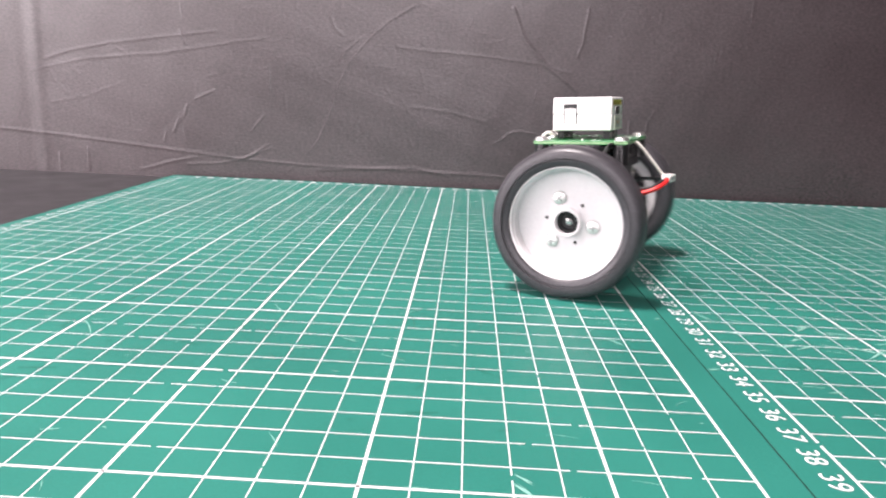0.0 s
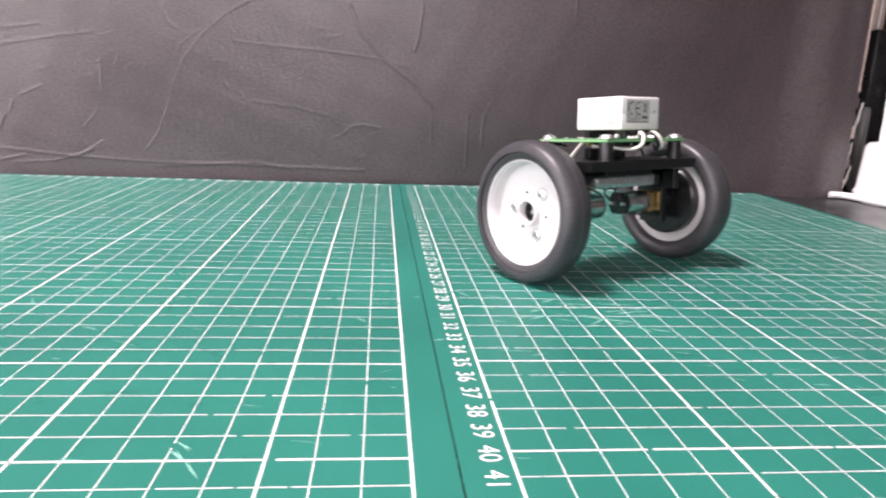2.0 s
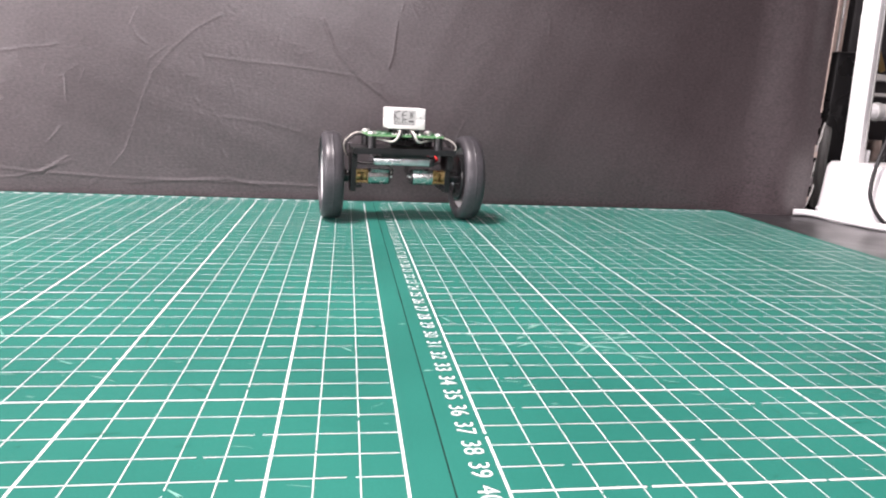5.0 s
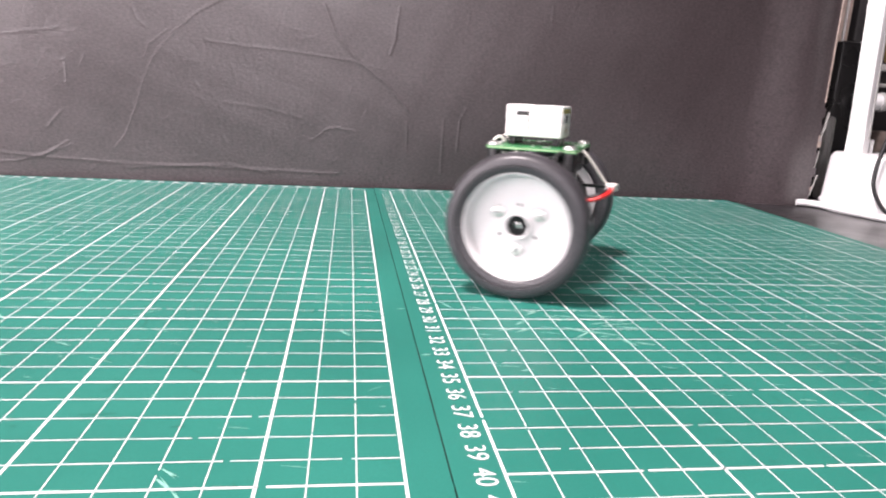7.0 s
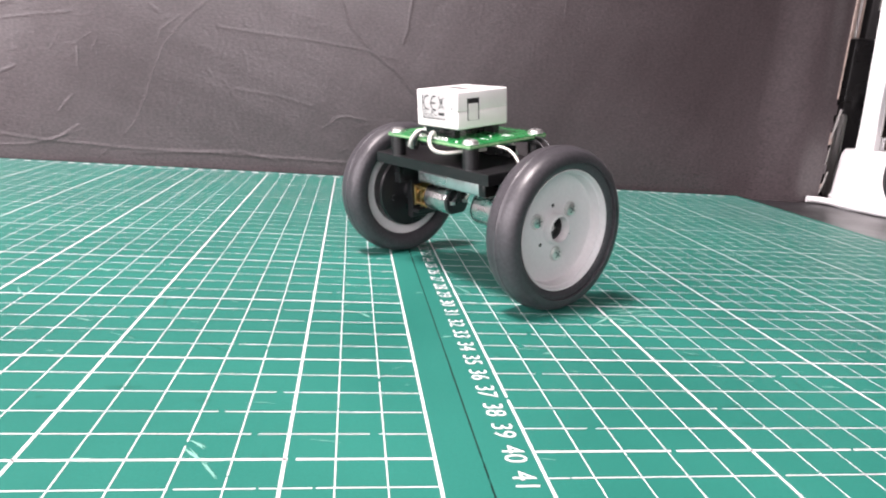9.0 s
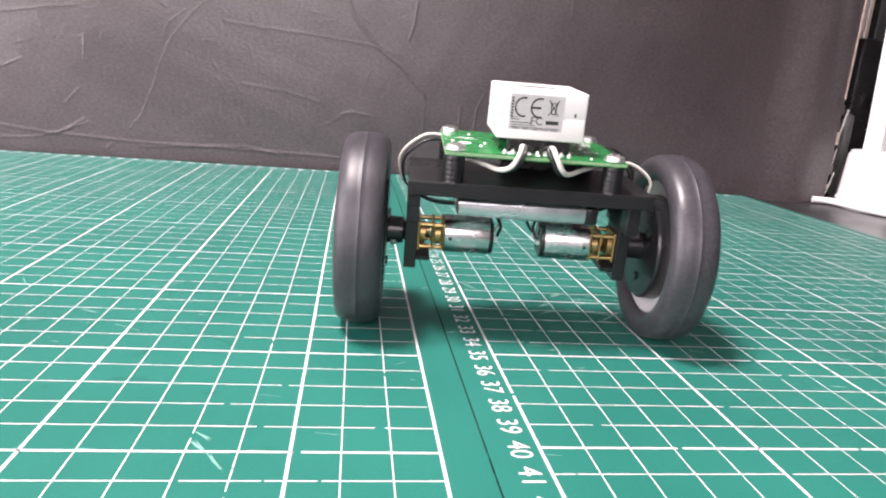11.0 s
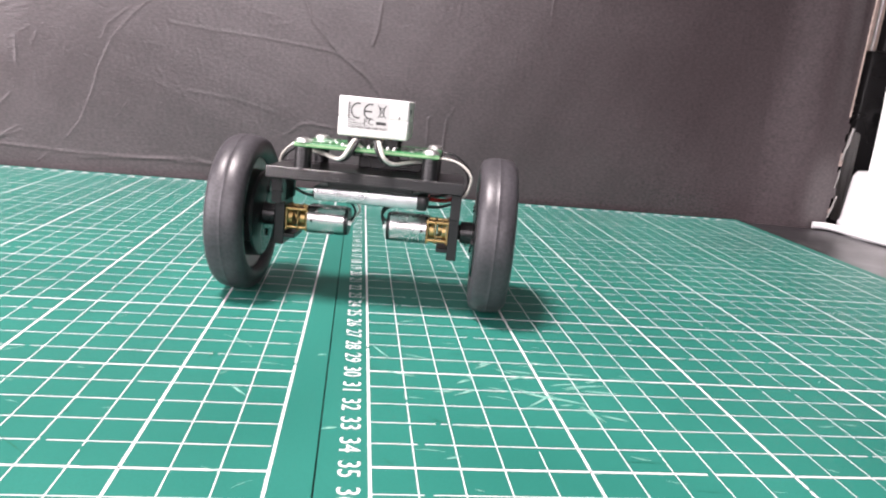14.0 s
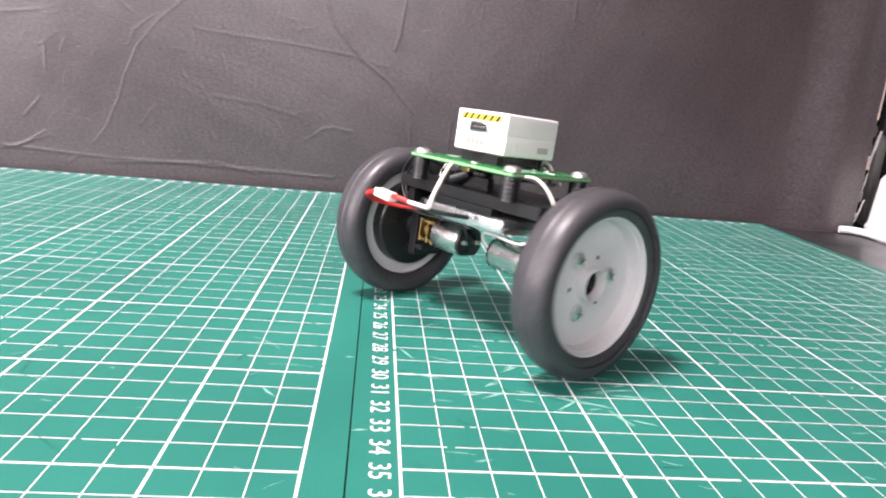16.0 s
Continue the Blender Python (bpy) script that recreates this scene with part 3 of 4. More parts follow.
def robot():
    root = tagged(empty("robot"), "two-wheeled balancing robot with green circuit board and white controller", "robot")
    # printed chassis
    plate = cbox(bmesh.new(), -3.38, 3.38, -2.0, 1.32, 1.50, 1.90, 0.02, 1)
    chassis = part("chassis_plate", plate, BLACK_PRINT, root, "black printed plate with fine layer lines")
    for k in range(4):
        z = 1.56 + 0.085 * k
        part("layer_ridge", cbox(bmesh.new(), -3.384, 3.384, -2.006, 1.326, z, z + 0.035, 0.012, 1), BLACK_PRINT, chassis)
    for s in (-1, 1):
        br = bmesh.new()
        cbox(br, min(3.0 * s, 3.36 * s), max(3.0 * s, 3.36 * s), -0.62, 0.62, -0.98, 1.5, 0.02, 1)
        cbox(br, min(3.0 * s, 3.36 * s), max(3.0 * s, 3.36 * s), -1.2, 0.95, 0.62, 1.5, 0.02, 1)
        cbox(br, min(2.6 * s, 3.0 * s), max(2.6 * s, 3.0 * s), -0.62, 0.62, -0.72, -0.56, 0.02, 1)
        bracket = part("motor_bracket", br, BLACK_PRINT, root, "black printed motor bracket")
        cyl = clathe(bmesh.new(), [(3.36 * s, 0.30), (3.44 * s, 0.28)], 24, "x")
        part("bearing_boss", cyl, BLACK_PRINT, bracket)
    # motors
    for s in (-1, 1):
        def span(a, b):
            return (min(a * s, b * s), max(a * s, b * s))
        can = bmesh.new()
        lathe(can, [(0.84 * s * C, 0.59 * C), (0.88 * s * C, 0.60 * C), (2.18 * s * C, 0.60 * C), (2.2 * s * C, 0.58 * C)], 48, "x")
        for v in can.verts:
            v.co.z = max(min(v.co.z, 0.5 * C), -0.5 * C)
        motor = part("motor", can, STEEL, root, "small steel gear motor")
        cap = bmesh.new()
        lathe(cap, [(0.70 * s * C, 0.42 * C), (0.72 * s * C, 0.56 * C), (0.85 * s * C, 0.58 * C)], 32, "x")
        for v in cap.verts:
            v.co.z = max(min(v.co.z, 0.47 * C), -0.47 * C)
        part("end_cap", cap, BLACK_PLASTIC, motor, "black plastic end cap")
        for y in (-0.32, 0.32):
            part("terminal", cbox(bmesh.new(), *span(0.58, 0.74), y - 0.08, y + 0.08, -0.06, 0.06), SCREW, motor)
        # dark disc on the motor can, painting the shade of a hole
        vent = clathe(bmesh.new(), [(0.0, 0.05), (0.012, 0.05)], 12, "z", Matrix.Translation((2.02 * s * C, -0.5985 * C, 0.0)) @ pose(0, 0, 0, 90, 0, 0))
        part("can_hole_shade", vent, PRINT_AND_SHADE, motor)
        gear = cbox(bmesh.new(), *span(2.2, 2.27), -0.5, 0.5, -0.45, 0.45, 0.02, 1)
        gearbox = part("gearbox_plate", gear, BRASS, root, "brass gearbox plate")
        for a, b in ((2.50, 2.56), (2.92, 3.0)):
            part("brass_plate", cbox(bmesh.new(), *span(a, b), -0.5, 0.5, -0.45, 0.45, 0.02, 1), BRASS, gearbox)
        for y, z in ((0.40, 0.34), (-0.40, 0.34), (0.40, -0.34), (-0.40, -0.34)):
            part("spacer", clathe(bmesh.new(), [(2.2 * s, 0.07), (3.0 * s, 0.07)], 10, "x", Matrix.Translation((0, y * C, z * C))), BRASS, gearbox)
        for a, b, r, y in ((2.30, 2.47, 0.30, -0.15), (2.60, 2.75, 0.24, 0.2), (2.77, 2.9, 0.34, -0.1)):
            part("gear", clathe(bmesh.new(), [(a * s, r), (b * s, r)], 22, "x", Matrix.Translation((0, y * C, 0))), BRASS, gearbox)
    # battery
    bat = cbox(bmesh.new(), -1.95, 2.15, -1.05, 1.30, 0.72, 1.24, 0.12, 3)
    battery = part("battery", bat, FOIL, root, "silver foil battery pack under the plate")
    part("battery_tape", cbox(bmesh.new(), -1.4, 1.6, -1.07, 1.32, 1.24, 1.50, 0.03, 1), BLACK_PRINT, battery, "black foam tape on the battery")
    part("battery_seam", cbox(bmesh.new(), -1.98, -1.60, -0.9, 1.15, 0.92, 1.0, 0.02, 1), FOIL, battery, "flat foil seam")
    part("battery_wrap", cbox(bmesh.new(), 1.75, 2.18, -1.08, 1.33, 0.70, 1.26, 0.12, 2), BLACK_PLASTIC, battery, "dark tape round the battery end")
    # circuit board on posts
    pcb = cbox(bmesh.new(), -2.46, 2.46, -1.98, 1.72, 2.63, 2.78, 0.015, 1)
    board = part("circuit_board", pcb, PCB_GREEN, root, "green circuit board")
    part("board_edge", cbox(bmesh.new(), -2.463, 2.463, -1.983, 1.723, 2.665, 2.745), PCB_EDGE, board, "pale cut edge of the board")
    for x in (-2.18, 2.18):
        for y in (-1.715, 1.45):
            post = part("standoff", clathe(bmesh.new(), [(1.88, 0.30), (1.93, 0.285), (2.60, 0.285), (2.63, 0.275)], 24, "z", Matrix.Translation((x * C, y * C, 0))), BLACK_PRINT, root, "black printed standoff")
            for k in range(5):
                part("print_ring", clathe(bmesh.new(), [(1.96 + 0.13 * k, 0.289), (2.0 + 0.13 * k, 0.2915), (2.03 + 0.13 * k, 0.289)], 24, "z", Matrix.Translation((x * C, y * C, 0))), BLACK_PRINT, post)
            sc = part("board_screw", screw_head(bmesh.new(), (x, y, 2.80), 0.27, "z"), SCREW, root, "pan-head steel screw")
            part("recess", cross_recess(bmesh.new(), (x, y, 2.80), 0.27, "z", 1, 35), RECESS_SHADE, sc)
            part("washer", clathe(bmesh.new(), [(2.78, 0.31), (2.80, 0.31)], 24, "z", Matrix.Translation((x * C, y * C, 0))), SCREW, sc)
    rng = random.Random(11)
    for k in range(16):
        x, y = rng.uniform(-2.2, 2.2), rng.choice((rng.uniform(-1.9, -1.6), rng.uniform(1.0, 1.6), rng.uniform(-1.5, 1.2)))
        if abs(x - 0.09) < 1.3 and abs(y + 0.32) < 1.25 or abs(abs(x) - 2.18) < 0.4 and y > 0.9 or abs(abs(x) - 2.18) < 0.4 and y < -1.2:
            continue
        part("solder_dot", clathe(bmesh.new(), [(2.78, 0.06), (2.81, 0.05), (2.825, 0.02)], 10, "z", Matrix.Translation((x * C, y * C, 0))), SCREW, board)
    for k in range(9):
        part("solder_joint", clathe(bmesh.new(), [(2.78, 0.075), (2.84, 0.055), (2.88, 0.02)], 10, "z", Matrix.Translation(((-0.85 + 0.22 * k) * C, -1.74 * C, 0))), SCREW, board)
    for x, y, w, h in ((-1.75, 0.35, 0.5, 0.05), (-1.75, 0.2, 0.7, 0.05), (1.75, 0.5, 0.55, 0.05), (1.8, 0.3, 0.4, 0.12), (-1.85, -0.6, 0.35, 0.3), (1.75, -0.7, 0.45, 0.05)):
        part("printed_mark", cbox(bmesh.new(), x - w / 2, x + w / 2, y - h / 2, y + h / 2, 2.78, 2.784), INK, board)
    for y in (-0.32 - 0.95, -0.32 + 0.95):
        sock = cbox(bmesh.new(), -0.75, 0.95, y - 0.13, y + 0.13, 2.78, 3.10, 0.01, 1)
        socket = part("pin_socket", sock, BLACK_PLASTIC, board, "black header socket")
        for k in range(6):
            part("pin", cbox(bmesh.new(), -0.66 + 0.27 * k, -0.60 + 0.27 * k, y - 0.03, y + 0.03, 3.08, 3.16), BRASS, socket)
    for x, y in ((-0.55, -1.1), (0.75, -1.1), (0.1, 0.5)):
        part("chip", cbox(bmesh.new(), x - 0.3, x + 0.3, y - 0.25, y + 0.25, 2.45, 2.63, 0.02, 1), BLACK_PLASTIC, board, "black component under the board")
    part("capacitor", clathe(bmesh.new(), [(-0.35, 0.20), (-0.33, 0.22), (0.33, 0.22), (0.35, 0.20)], 24, "x", Matrix.Translation((0.55 * C, 1.0 * C, 2.25 * C)) @ pose(0, 0, 0, 0, 25, 20)), BLACK_PLASTIC, board, "small black capacitor under the board")
    part("orange_coil", cbox(bmesh.new(), -0.1, 0.3, 1.0, 1.3, 2.45, 2.63, 0.03, 2), BRASS, board, "amber component under the board")
    # made-up black block that keeps the gap dark and hides the red leads
    part("under_board_blocker", cbox(bmesh.new(), -0.6, 1.75, 0.55, 0.9, 1.9, 2.34, 0.03, 1), BLACK_PLASTIC, board, "black block added between board and plate to hide the leads")
    # controller case
    cx, cy, a = 0.09, -0.32, 1.2
    lower = cbox(bmesh.new(), cx - a, cx + a, cy - a, cy + a, 3.13, 3.765, 0.06, 3)
    case = part("controller_case", lower, CASE_WHITE, root, "white plastic controller case")
    part("case_lid", cbox(bmesh.new(), cx - a, cx + a, cy - a, cy + a, 3.77, 4.46, 0.06, 3), CASE_WHITE, case, "white upper half of the case")
    part("case_joint", cbox(bmesh.new(), cx - a + 0.02, cx + a - 0.02, cy - a + 0.02, cy + a - 0.02, 3.70, 3.85), CASE_WHITE, case)
    # label on the back
    yb = cy - a
    lab = part("label", cbox(bmesh.new(), cx - 0.90, cx + 0.56, yb - 0.006, yb + 0.02, 3.40, 4.34), LABEL_SILVER, case, "silver label with printed marks")
    face = pose(0, 0, 0, 90, 0, 0)

    def mark(text, x, z, size):
        digits(text, size * C, PRINT_AND_SHADE, lab, "printed_mark", Matrix.Translation((x * C, (yb - 0.009) * C, z * C)) @ face)

    for x, bar in ((-0.49, False), (-0.06, True)):
        bm = bmesh.new()
        for k in range(22):
            u0, u1 = radians(72 + 216 * k / 22), radians(72 + 216 * (k + 1) / 22)
            quad = [(x + 0.05 + r * math.cos(u), 4.0 + 1.08 * r * math.sin(u)) for r, u in ((0.205, u0), (0.25, u0), (0.25, u1), (0.205, u1))]
            bm.faces.new([bm.verts.new((px * C, (yb - 0.009) * C, pz * C)) for px, pz in quad])
        if bar:
            bm.faces.new([bm.verts.new((px * C, (yb - 0.009) * C, pz * C)) for px, pz in ((x - 0.16, 3.97), (x + 0.09, 3.97), (x + 0.09, 4.03), (x - 0.16, 4.03))])
        bmesh.ops.recalc_face_normals(bm, faces=bm.faces)
        part("conformity_mark", bm, PRINT_AND_SHADE, lab, "dark round conformity letter")
    mark("FC", -0.06, 3.64, 0.30)
    for x0, x1, z0, z1 in ((0.27, 0.62, 3.58, 3.68), (-0.68, 0.66, 3.455, 3.475), (-0.68, 0.02, 3.52, 3.535), (-0.68, -0.1, 3.58, 3.60), (-0.68, -0.45, 3.66, 3.68), (-0.68, -0.5, 3.72, 3.735)):
        part("printed_bar", cbox(bmesh.new(), cx + x0 - 0.17, cx + x1 - 0.17, yb - 0.009, yb - 0.005, z0, z1), PRINT_AND_SHADE, lab)
    for k in range(7):
        part("printed_bar", cbox(bmesh.new(), cx - 0.87, cx - 0.80, yb - 0.009, yb - 0.005, 3.72 + 0.08 * k, 3.77 + 0.08 * k), PRINT_AND_SHADE, lab)
    for k in range(5):
        part("printed_bar", cbox(bmesh.new(), cx - 0.78 + 0.26 * k, cx - 0.60 + 0.26 * k, yb - 0.009, yb - 0.005, 3.415, 3.435), PRINT_AND_SHADE, lab)
    binm = bmesh.new()
    for x0, z0, x1, z1 in ((0.42, 3.82, 0.70, 4.24), (0.70, 3.82, 0.42, 4.24), (0.48, 4.14, 0.51, 3.86), (0.64, 4.14, 0.61, 3.86), (0.46, 4.15, 0.66, 4.15), (0.51, 3.86, 0.61, 3.86)):
        x0, x1 = x0 - 0.19, x1 - 0.19
        d = Vector((x1 - x0, z1 - z0)).normalized() * 0.014
        binm.faces.new([binm.verts.new(((px) * C, (yb - 0.009) * C, pz * C)) for px, pz in ((x0 - d.y, z0 + d.x), (x0 + d.y, z0 - d.x), (x1 + d.y, z1 - d.x), (x1 - d.y, z1 + d.x))])
    part("crossed_bin", binm, PRINT_AND_SHADE, lab, "crossed-out bin symbol")
    # small dark patch on the case painted as the shade inside a hole
    part("reset_hole_shade", cbox(bmesh.new(), cx + 0.86, cx + 0.91, yb - 0.004, yb + 0.02, 3.82, 3.92), PRINT_AND_SHADE, case)
    # charging side
    yf = cy + a
    st = part("hazard_sticker", cbox(bmesh.new(), cx - 0.94, cx + 0.96, yf - 0.02, yf + 0.005, 4.15, 4.35), YELLOW, case, "yellow and black striped sticker")
    for k in range(6):
        bm = bmesh.new()
        x = cx - 0.90 + 0.31 * k
        bm.faces.new([bm.verts.new((px * C, (yf + 0.008) * C, pz * C)) for px, pz in ((x, 4.35), (x + 0.14, 4.35), (x + 0.28, 4.15), (x + 0.14, 4.15))])
        bmesh.ops.recalc_face_normals(bm, faces=bm.faces)
        part("stripe", bm, PRINT_AND_SHADE, st)
    port = part("port_surround", cbox(bmesh.new(), cx - 0.41, cx + 0.54, yf - 0.02, yf + 0.006, 3.74, 4.12), GREY_TRIM_AND_SHADE, case, "grey port recess")
    part("charging_port", cbox(bmesh.new(), cx - 0.37, cx + 0.50, yf - 0.02, yf + 0.02, 3.77, 4.09, 0.015, 2), STEEL, port, "steel charging port")
    # solid dark block: the shade inside the port is put into its colour
    part("port_mouth_shade", cbox(bmesh.new(), cx - 0.33, cx + 0.46, yf - 0.01, yf + 0.024, 3.81, 4.05, 0.015, 2), PRINT_AND_SHADE, port)
    part("port_tongue", cbox(bmesh.new(), cx - 0.24, cx + 0.37, yf, yf + 0.028, 3.90, 3.96, 0.01, 1), STEEL, port)
    grove = part("side_socket", cbox(bmesh.new(), cx - 0.44, cx + 0.68, yf - 0.02, yf + 0.04, 3.14, 3.71, 0.02, 1), WHITE_WIRE, case, "cream four-pin socket")
    part("socket_mouth", cbox(bmesh.new(), cx - 0.34, cx + 0.58, yf, yf + 0.044, 3.26, 3.62), GREY_TRIM_AND_SHADE, grove)
    for k in range(4):
        part("pin", cbox(bmesh.new(), cx - 0.21 + 0.21 * k, cx - 0.16 + 0.21 * k, yf, yf + 0.05, 3.36, 3.54), BRASS, grove)
    # side recesses
    # nothing is cut in: dark patches round a white lip paint the slot's shade
    rec = part("side_slot_shade", cbox(bmesh.new(), cx + a - 0.02, cx + a + 0.005, cy - 0.75, cy - 0.20, 3.42, 4.20, 0.004, 1), PRINT_AND_SHADE, case, "dark patch painted as the shade of a case side slot")
    part("slot_lip", cbox(bmesh.new(), cx + a, cx + a + 0.008, cy - 0.71, cy - 0.25, 3.43, 4.02, 0.003, 1), CASE_WHITE, rec)
    part("slot_shade", cbox(bmesh.new(), cx + a, cx + a + 0.009, cy - 0.73, cy - 0.22, 4.11, 4.18), PRINT_AND_SHADE, rec)
    part("side_window", cbox(bmesh.new(), cx - a - 0.006, cx - a + 0.02, cy - 0.85, cy - 0.35, 3.32, 3.52), GREY_TRIM_AND_SHADE, case, "small slot low in the case side")
    part("raised_mark", cbox(bmesh.new(), cx - a - 0.008, cx - a + 0.02, cy + 0.25, cy + 0.75, 3.30, 3.60, 0.004, 1), CASE_WHITE, case, "small raised mark")
    part("top_slot", cbox(bmesh.new(), cx - 0.55, cx + 0.45, cy - 0.28, cy + 0.02, 4.44, 4.464, 0.004, 1), PRINT_AND_SHADE, case, "dark slot in the lid")
    part("top_slot_frame", cbox(bmesh.new(), cx - 0.75, cx + 0.65, cy - 0.38, cy + 0.12, 4.44, 4.4615, 0.004, 1), GREY_TRIM_AND_SHADE, case)

    # leads
    def lead(points, mat, r=0.06, label="", name="lead"):
        bm = tube(bmesh.new(), [tuple(c * C for c in p) for p in points], r * C, 8, 10)
        return part(name, bm, mat, root, label, smooth=60)

    for s, first in ((-1, WHITE_WIRE), (1, BLACK_WIRE)):
        lead([(s * 1.6, 1.2, 2.5), (s * 2.3, 1.2, 2.66), (s * 3.0, 1.1, 2.63), (s * 3.65, 1.05, 2.0), (s * 3.5, 1.05, 1.2), (s * 2.7, 1.1, 0.66), (s * 1.6, 0.95, 0.62), (s * 0.7, 0.7, 0.58), (s * 0.42, 0.5, 0.3), (s * 0.6, 0.32, 0.0)], first, 0.045, "motor lead looping round the board")
        lead([(s * 1.5, 1.1, 2.45), (s * 2.3, 1.05, 2.53), (s * 2.9, 0.98, 2.5), (s * 3.52, 0.94, 1.95), (s * 3.42, 0.95, 1.15), (s * 2.65, 0.98, 0.64), (s * 1.6, 0.8, 0.60), (s * 0.8, 0.3, 0.58), (s * 0.5, -0.1, 0.30), (s * 0.6, -0.32, 0.0)], BLACK_WIRE, 0.045, "motor lead looping round the board")
    lead([(1.4, -0.6, 2.5), (2.3, -0.7, 2.60), (3.1, -0.7, 2.5), (3.62, -0.75, 2.05), (3.5, -0.6, 1.4), (3.3, -0.4, 1.2)], WHITE_WIRE, 0.045, "white lead looping from board to bracket")
    for x, k in ((-0.42, -1), (0.38, 1)):
        lead([(x * 0.6, -1.72, 2.84), (x, -1.95, 3.02), (x + 0.10 * k, -2.20, 2.82), (x + 0.28 * k, -2.22, 2.5), (x + 0.55 * k, -1.9, 2.34), (x + 1.1 * k, -1.4, 2.42), (x + 1.7 * k, -0.9, 2.48)], WHITE_WIRE, 0.07, "white lead looped over the board edge")
        lead([(x * 0.6 - 0.12 * k, -1.70, 2.84), (x - 0.13 * k, -1.93, 3.0), (x - 0.03 * k, -2.16, 2.78), (x + 0.16 * k, -2.12, 2.46), (x + 0.45 * k, -1.8, 2.30), (x + 1.0 * k, -1.3, 2.36), (x + 1.6 * k, -0.8, 2.44)], BLACK_WIRE, 0.06, "black lead looped over the board edge")
    lead([(0.30, 1.45, 2.60), (0.30, 1.70, 2.64), (0.22, 2.0, 2.35), (0.06, 2.45, 1.75), (-0.10, 2.74, 1.34), (-0.2, 2.84, 1.26)], WHITE_WIRE, 0.07, "white lead hanging from the board")
    # battery plug and its red and black leads
    at = Matrix.Translation((1.66 * C, 3.2 * C, 1.34 * C)) @ pose(0, 0, 0, 0, -2, -6)
    plug_ob = part("battery_plug", cbox(bmesh.new(), -0.50, 0.50, -0.17, 0.17, -0.14, 0.14, 0.03, 1, at), CONNECTOR, root, "white battery plug with red and black leads")
    part("plug_slot", cbox(bmesh.new(), -0.3, 0.3, 0.165, 0.175, -0.06, 0.06, 0, 1, at), GREY_TRIM_AND_SHADE, plug_ob)
    part("plug_joint", cbox(bmesh.new(), -0.02, 0.02, -0.173, 0.173, -0.143, 0.143, 0, 1, at), GREY_TRIM_AND_SHADE, plug_ob)
    lead([(1.9, 1.1, 0.9), (2.6, 1.6, 0.80), (3.03, 2.07, 0.84), (3.10, 2.6, 0.95), (2.95, 3.0, 1.12), (2.5, 3.22, 1.28), (2.14, 3.18, 1.35)], RED_WIRE, 0.085, "red battery lead")
    lead([(1.9, 1.15, 1.0), (2.4, 1.7, 0.94), (2.78, 2.2, 1.0), (2.82, 2.7, 1.1), (2.6, 3.0, 1.24), (2.14, 3.1, 1.30)], BLACK_WIRE, 0.075, "black battery lead")
    lead([(1.18, 3.24, 1.37), (0.9, 3.2, 1.36), (0.6, 3.05, 1.30)], RED_WIRE, 0.085, "red lead behind the plug")
    lead([(1.18, 3.14, 1.33), (0.85, 3.08, 1.30), (0.5, 2.95, 1.24), (0.1, 2.7, 1.16), (-0.3, 2.2, 1.1), (-0.6, 1.5, 1.05)], BLACK_WIRE, 0.075, "black lead running from plug to battery")
    lead([(0.62, 3.06, 1.30), (0.2, 2.95, 1.27), (-0.2, 2.84, 1.25)], WHITE_WIRE, 0.07, "white lead behind the plug")
    for ob in root.children:
        if ob.name.split(".")[0] not in ("motor", "gearbox_plate", "motor_bracket"):
            ob.location.z += 0.001
    return root, wheel(root, -1), wheel(root, 1)


ROBOT, WHEEL_LEFT, WHEEL_RIGHT = robot()


# ---- beside the board: the desk lamp and what stands behind it ----


def desk_lamp():
    root = tagged(empty("desk_lamp"), "white desk lamp with round weighted base and flat upright arm", "lamp")
    root.matrix_basis = Matrix.Translation((0.413, -0.012, -0.003))
    base = bmesh.new()
    lathe(base, [(0.0, 0.0445), (0.003, 0.046), (0.008, 0.046), (0.010, 0.0445), (0.044, 0.0425), (0.048, 0.040), (0.049, 0.030)], 64, "z")
    part("base", base, LAMP_WHITE, root)
    arm = box(bmesh.new(), -0.0066, 0.0066, -0.007, 0.007, 0.045, 0.34, 0.002, 2, pose(-0.021, 0.010, 0, 0, -4.0, 28))
    part("arm", arm, LAMP_WHITE, root, "flat white upright arm")
    groove = box(bmesh.new(), 0.001, 0.0022, -0.0078, -0.0065, 0.06, 0.33, 0.0, 1, pose(-0.021, 0.010, 0, 0, -4.0, 28))
    part("arm_groove", groove, GREY_TRIM_AND_SHADE, root, "grey groove in the arm")
    for dx, top in ((-0.0092, 0.074), (0.0092, 0.060)):
        cheek = box(bmesh.new(), dx - 0.0014, dx + 0.0014, -0.007, 0.007, 0.045, top, 0.0012, 2, pose(-0.021, 0.010, 0, 0, 0, 28))
        part("hinge_cheek", cheek, LAMP_WHITE, root)
    bolt = lathe(bmesh.new(), [(-0.0125, 0.0030), (0.0135, 0.0030)], 20, "x", m=pose(-0.021, 0.010, 0.054, 0, 0, 28))
    part("hinge_bolt", bolt, SCREW, root, "steel hinge bolt")
    return root


desk_lamp()


def cable(name, points, r, mat, label):
    return tagged(finish(name, tube(bmesh.new(), points, r, 8, 12), mat, None, 60), label, "cable")


cable("power_cable", [(0.352, 0.010, 0.0005), (0.365, 0.004, 0.0005), (0.372, -0.030, 0.0), (0.385, -0.062, 0.0), (0.43, -0.10, 0.0), (0.52, -0.13, 0.0)], 0.0028, LAMP_WHITE, "white power cable lying round the lamp base")
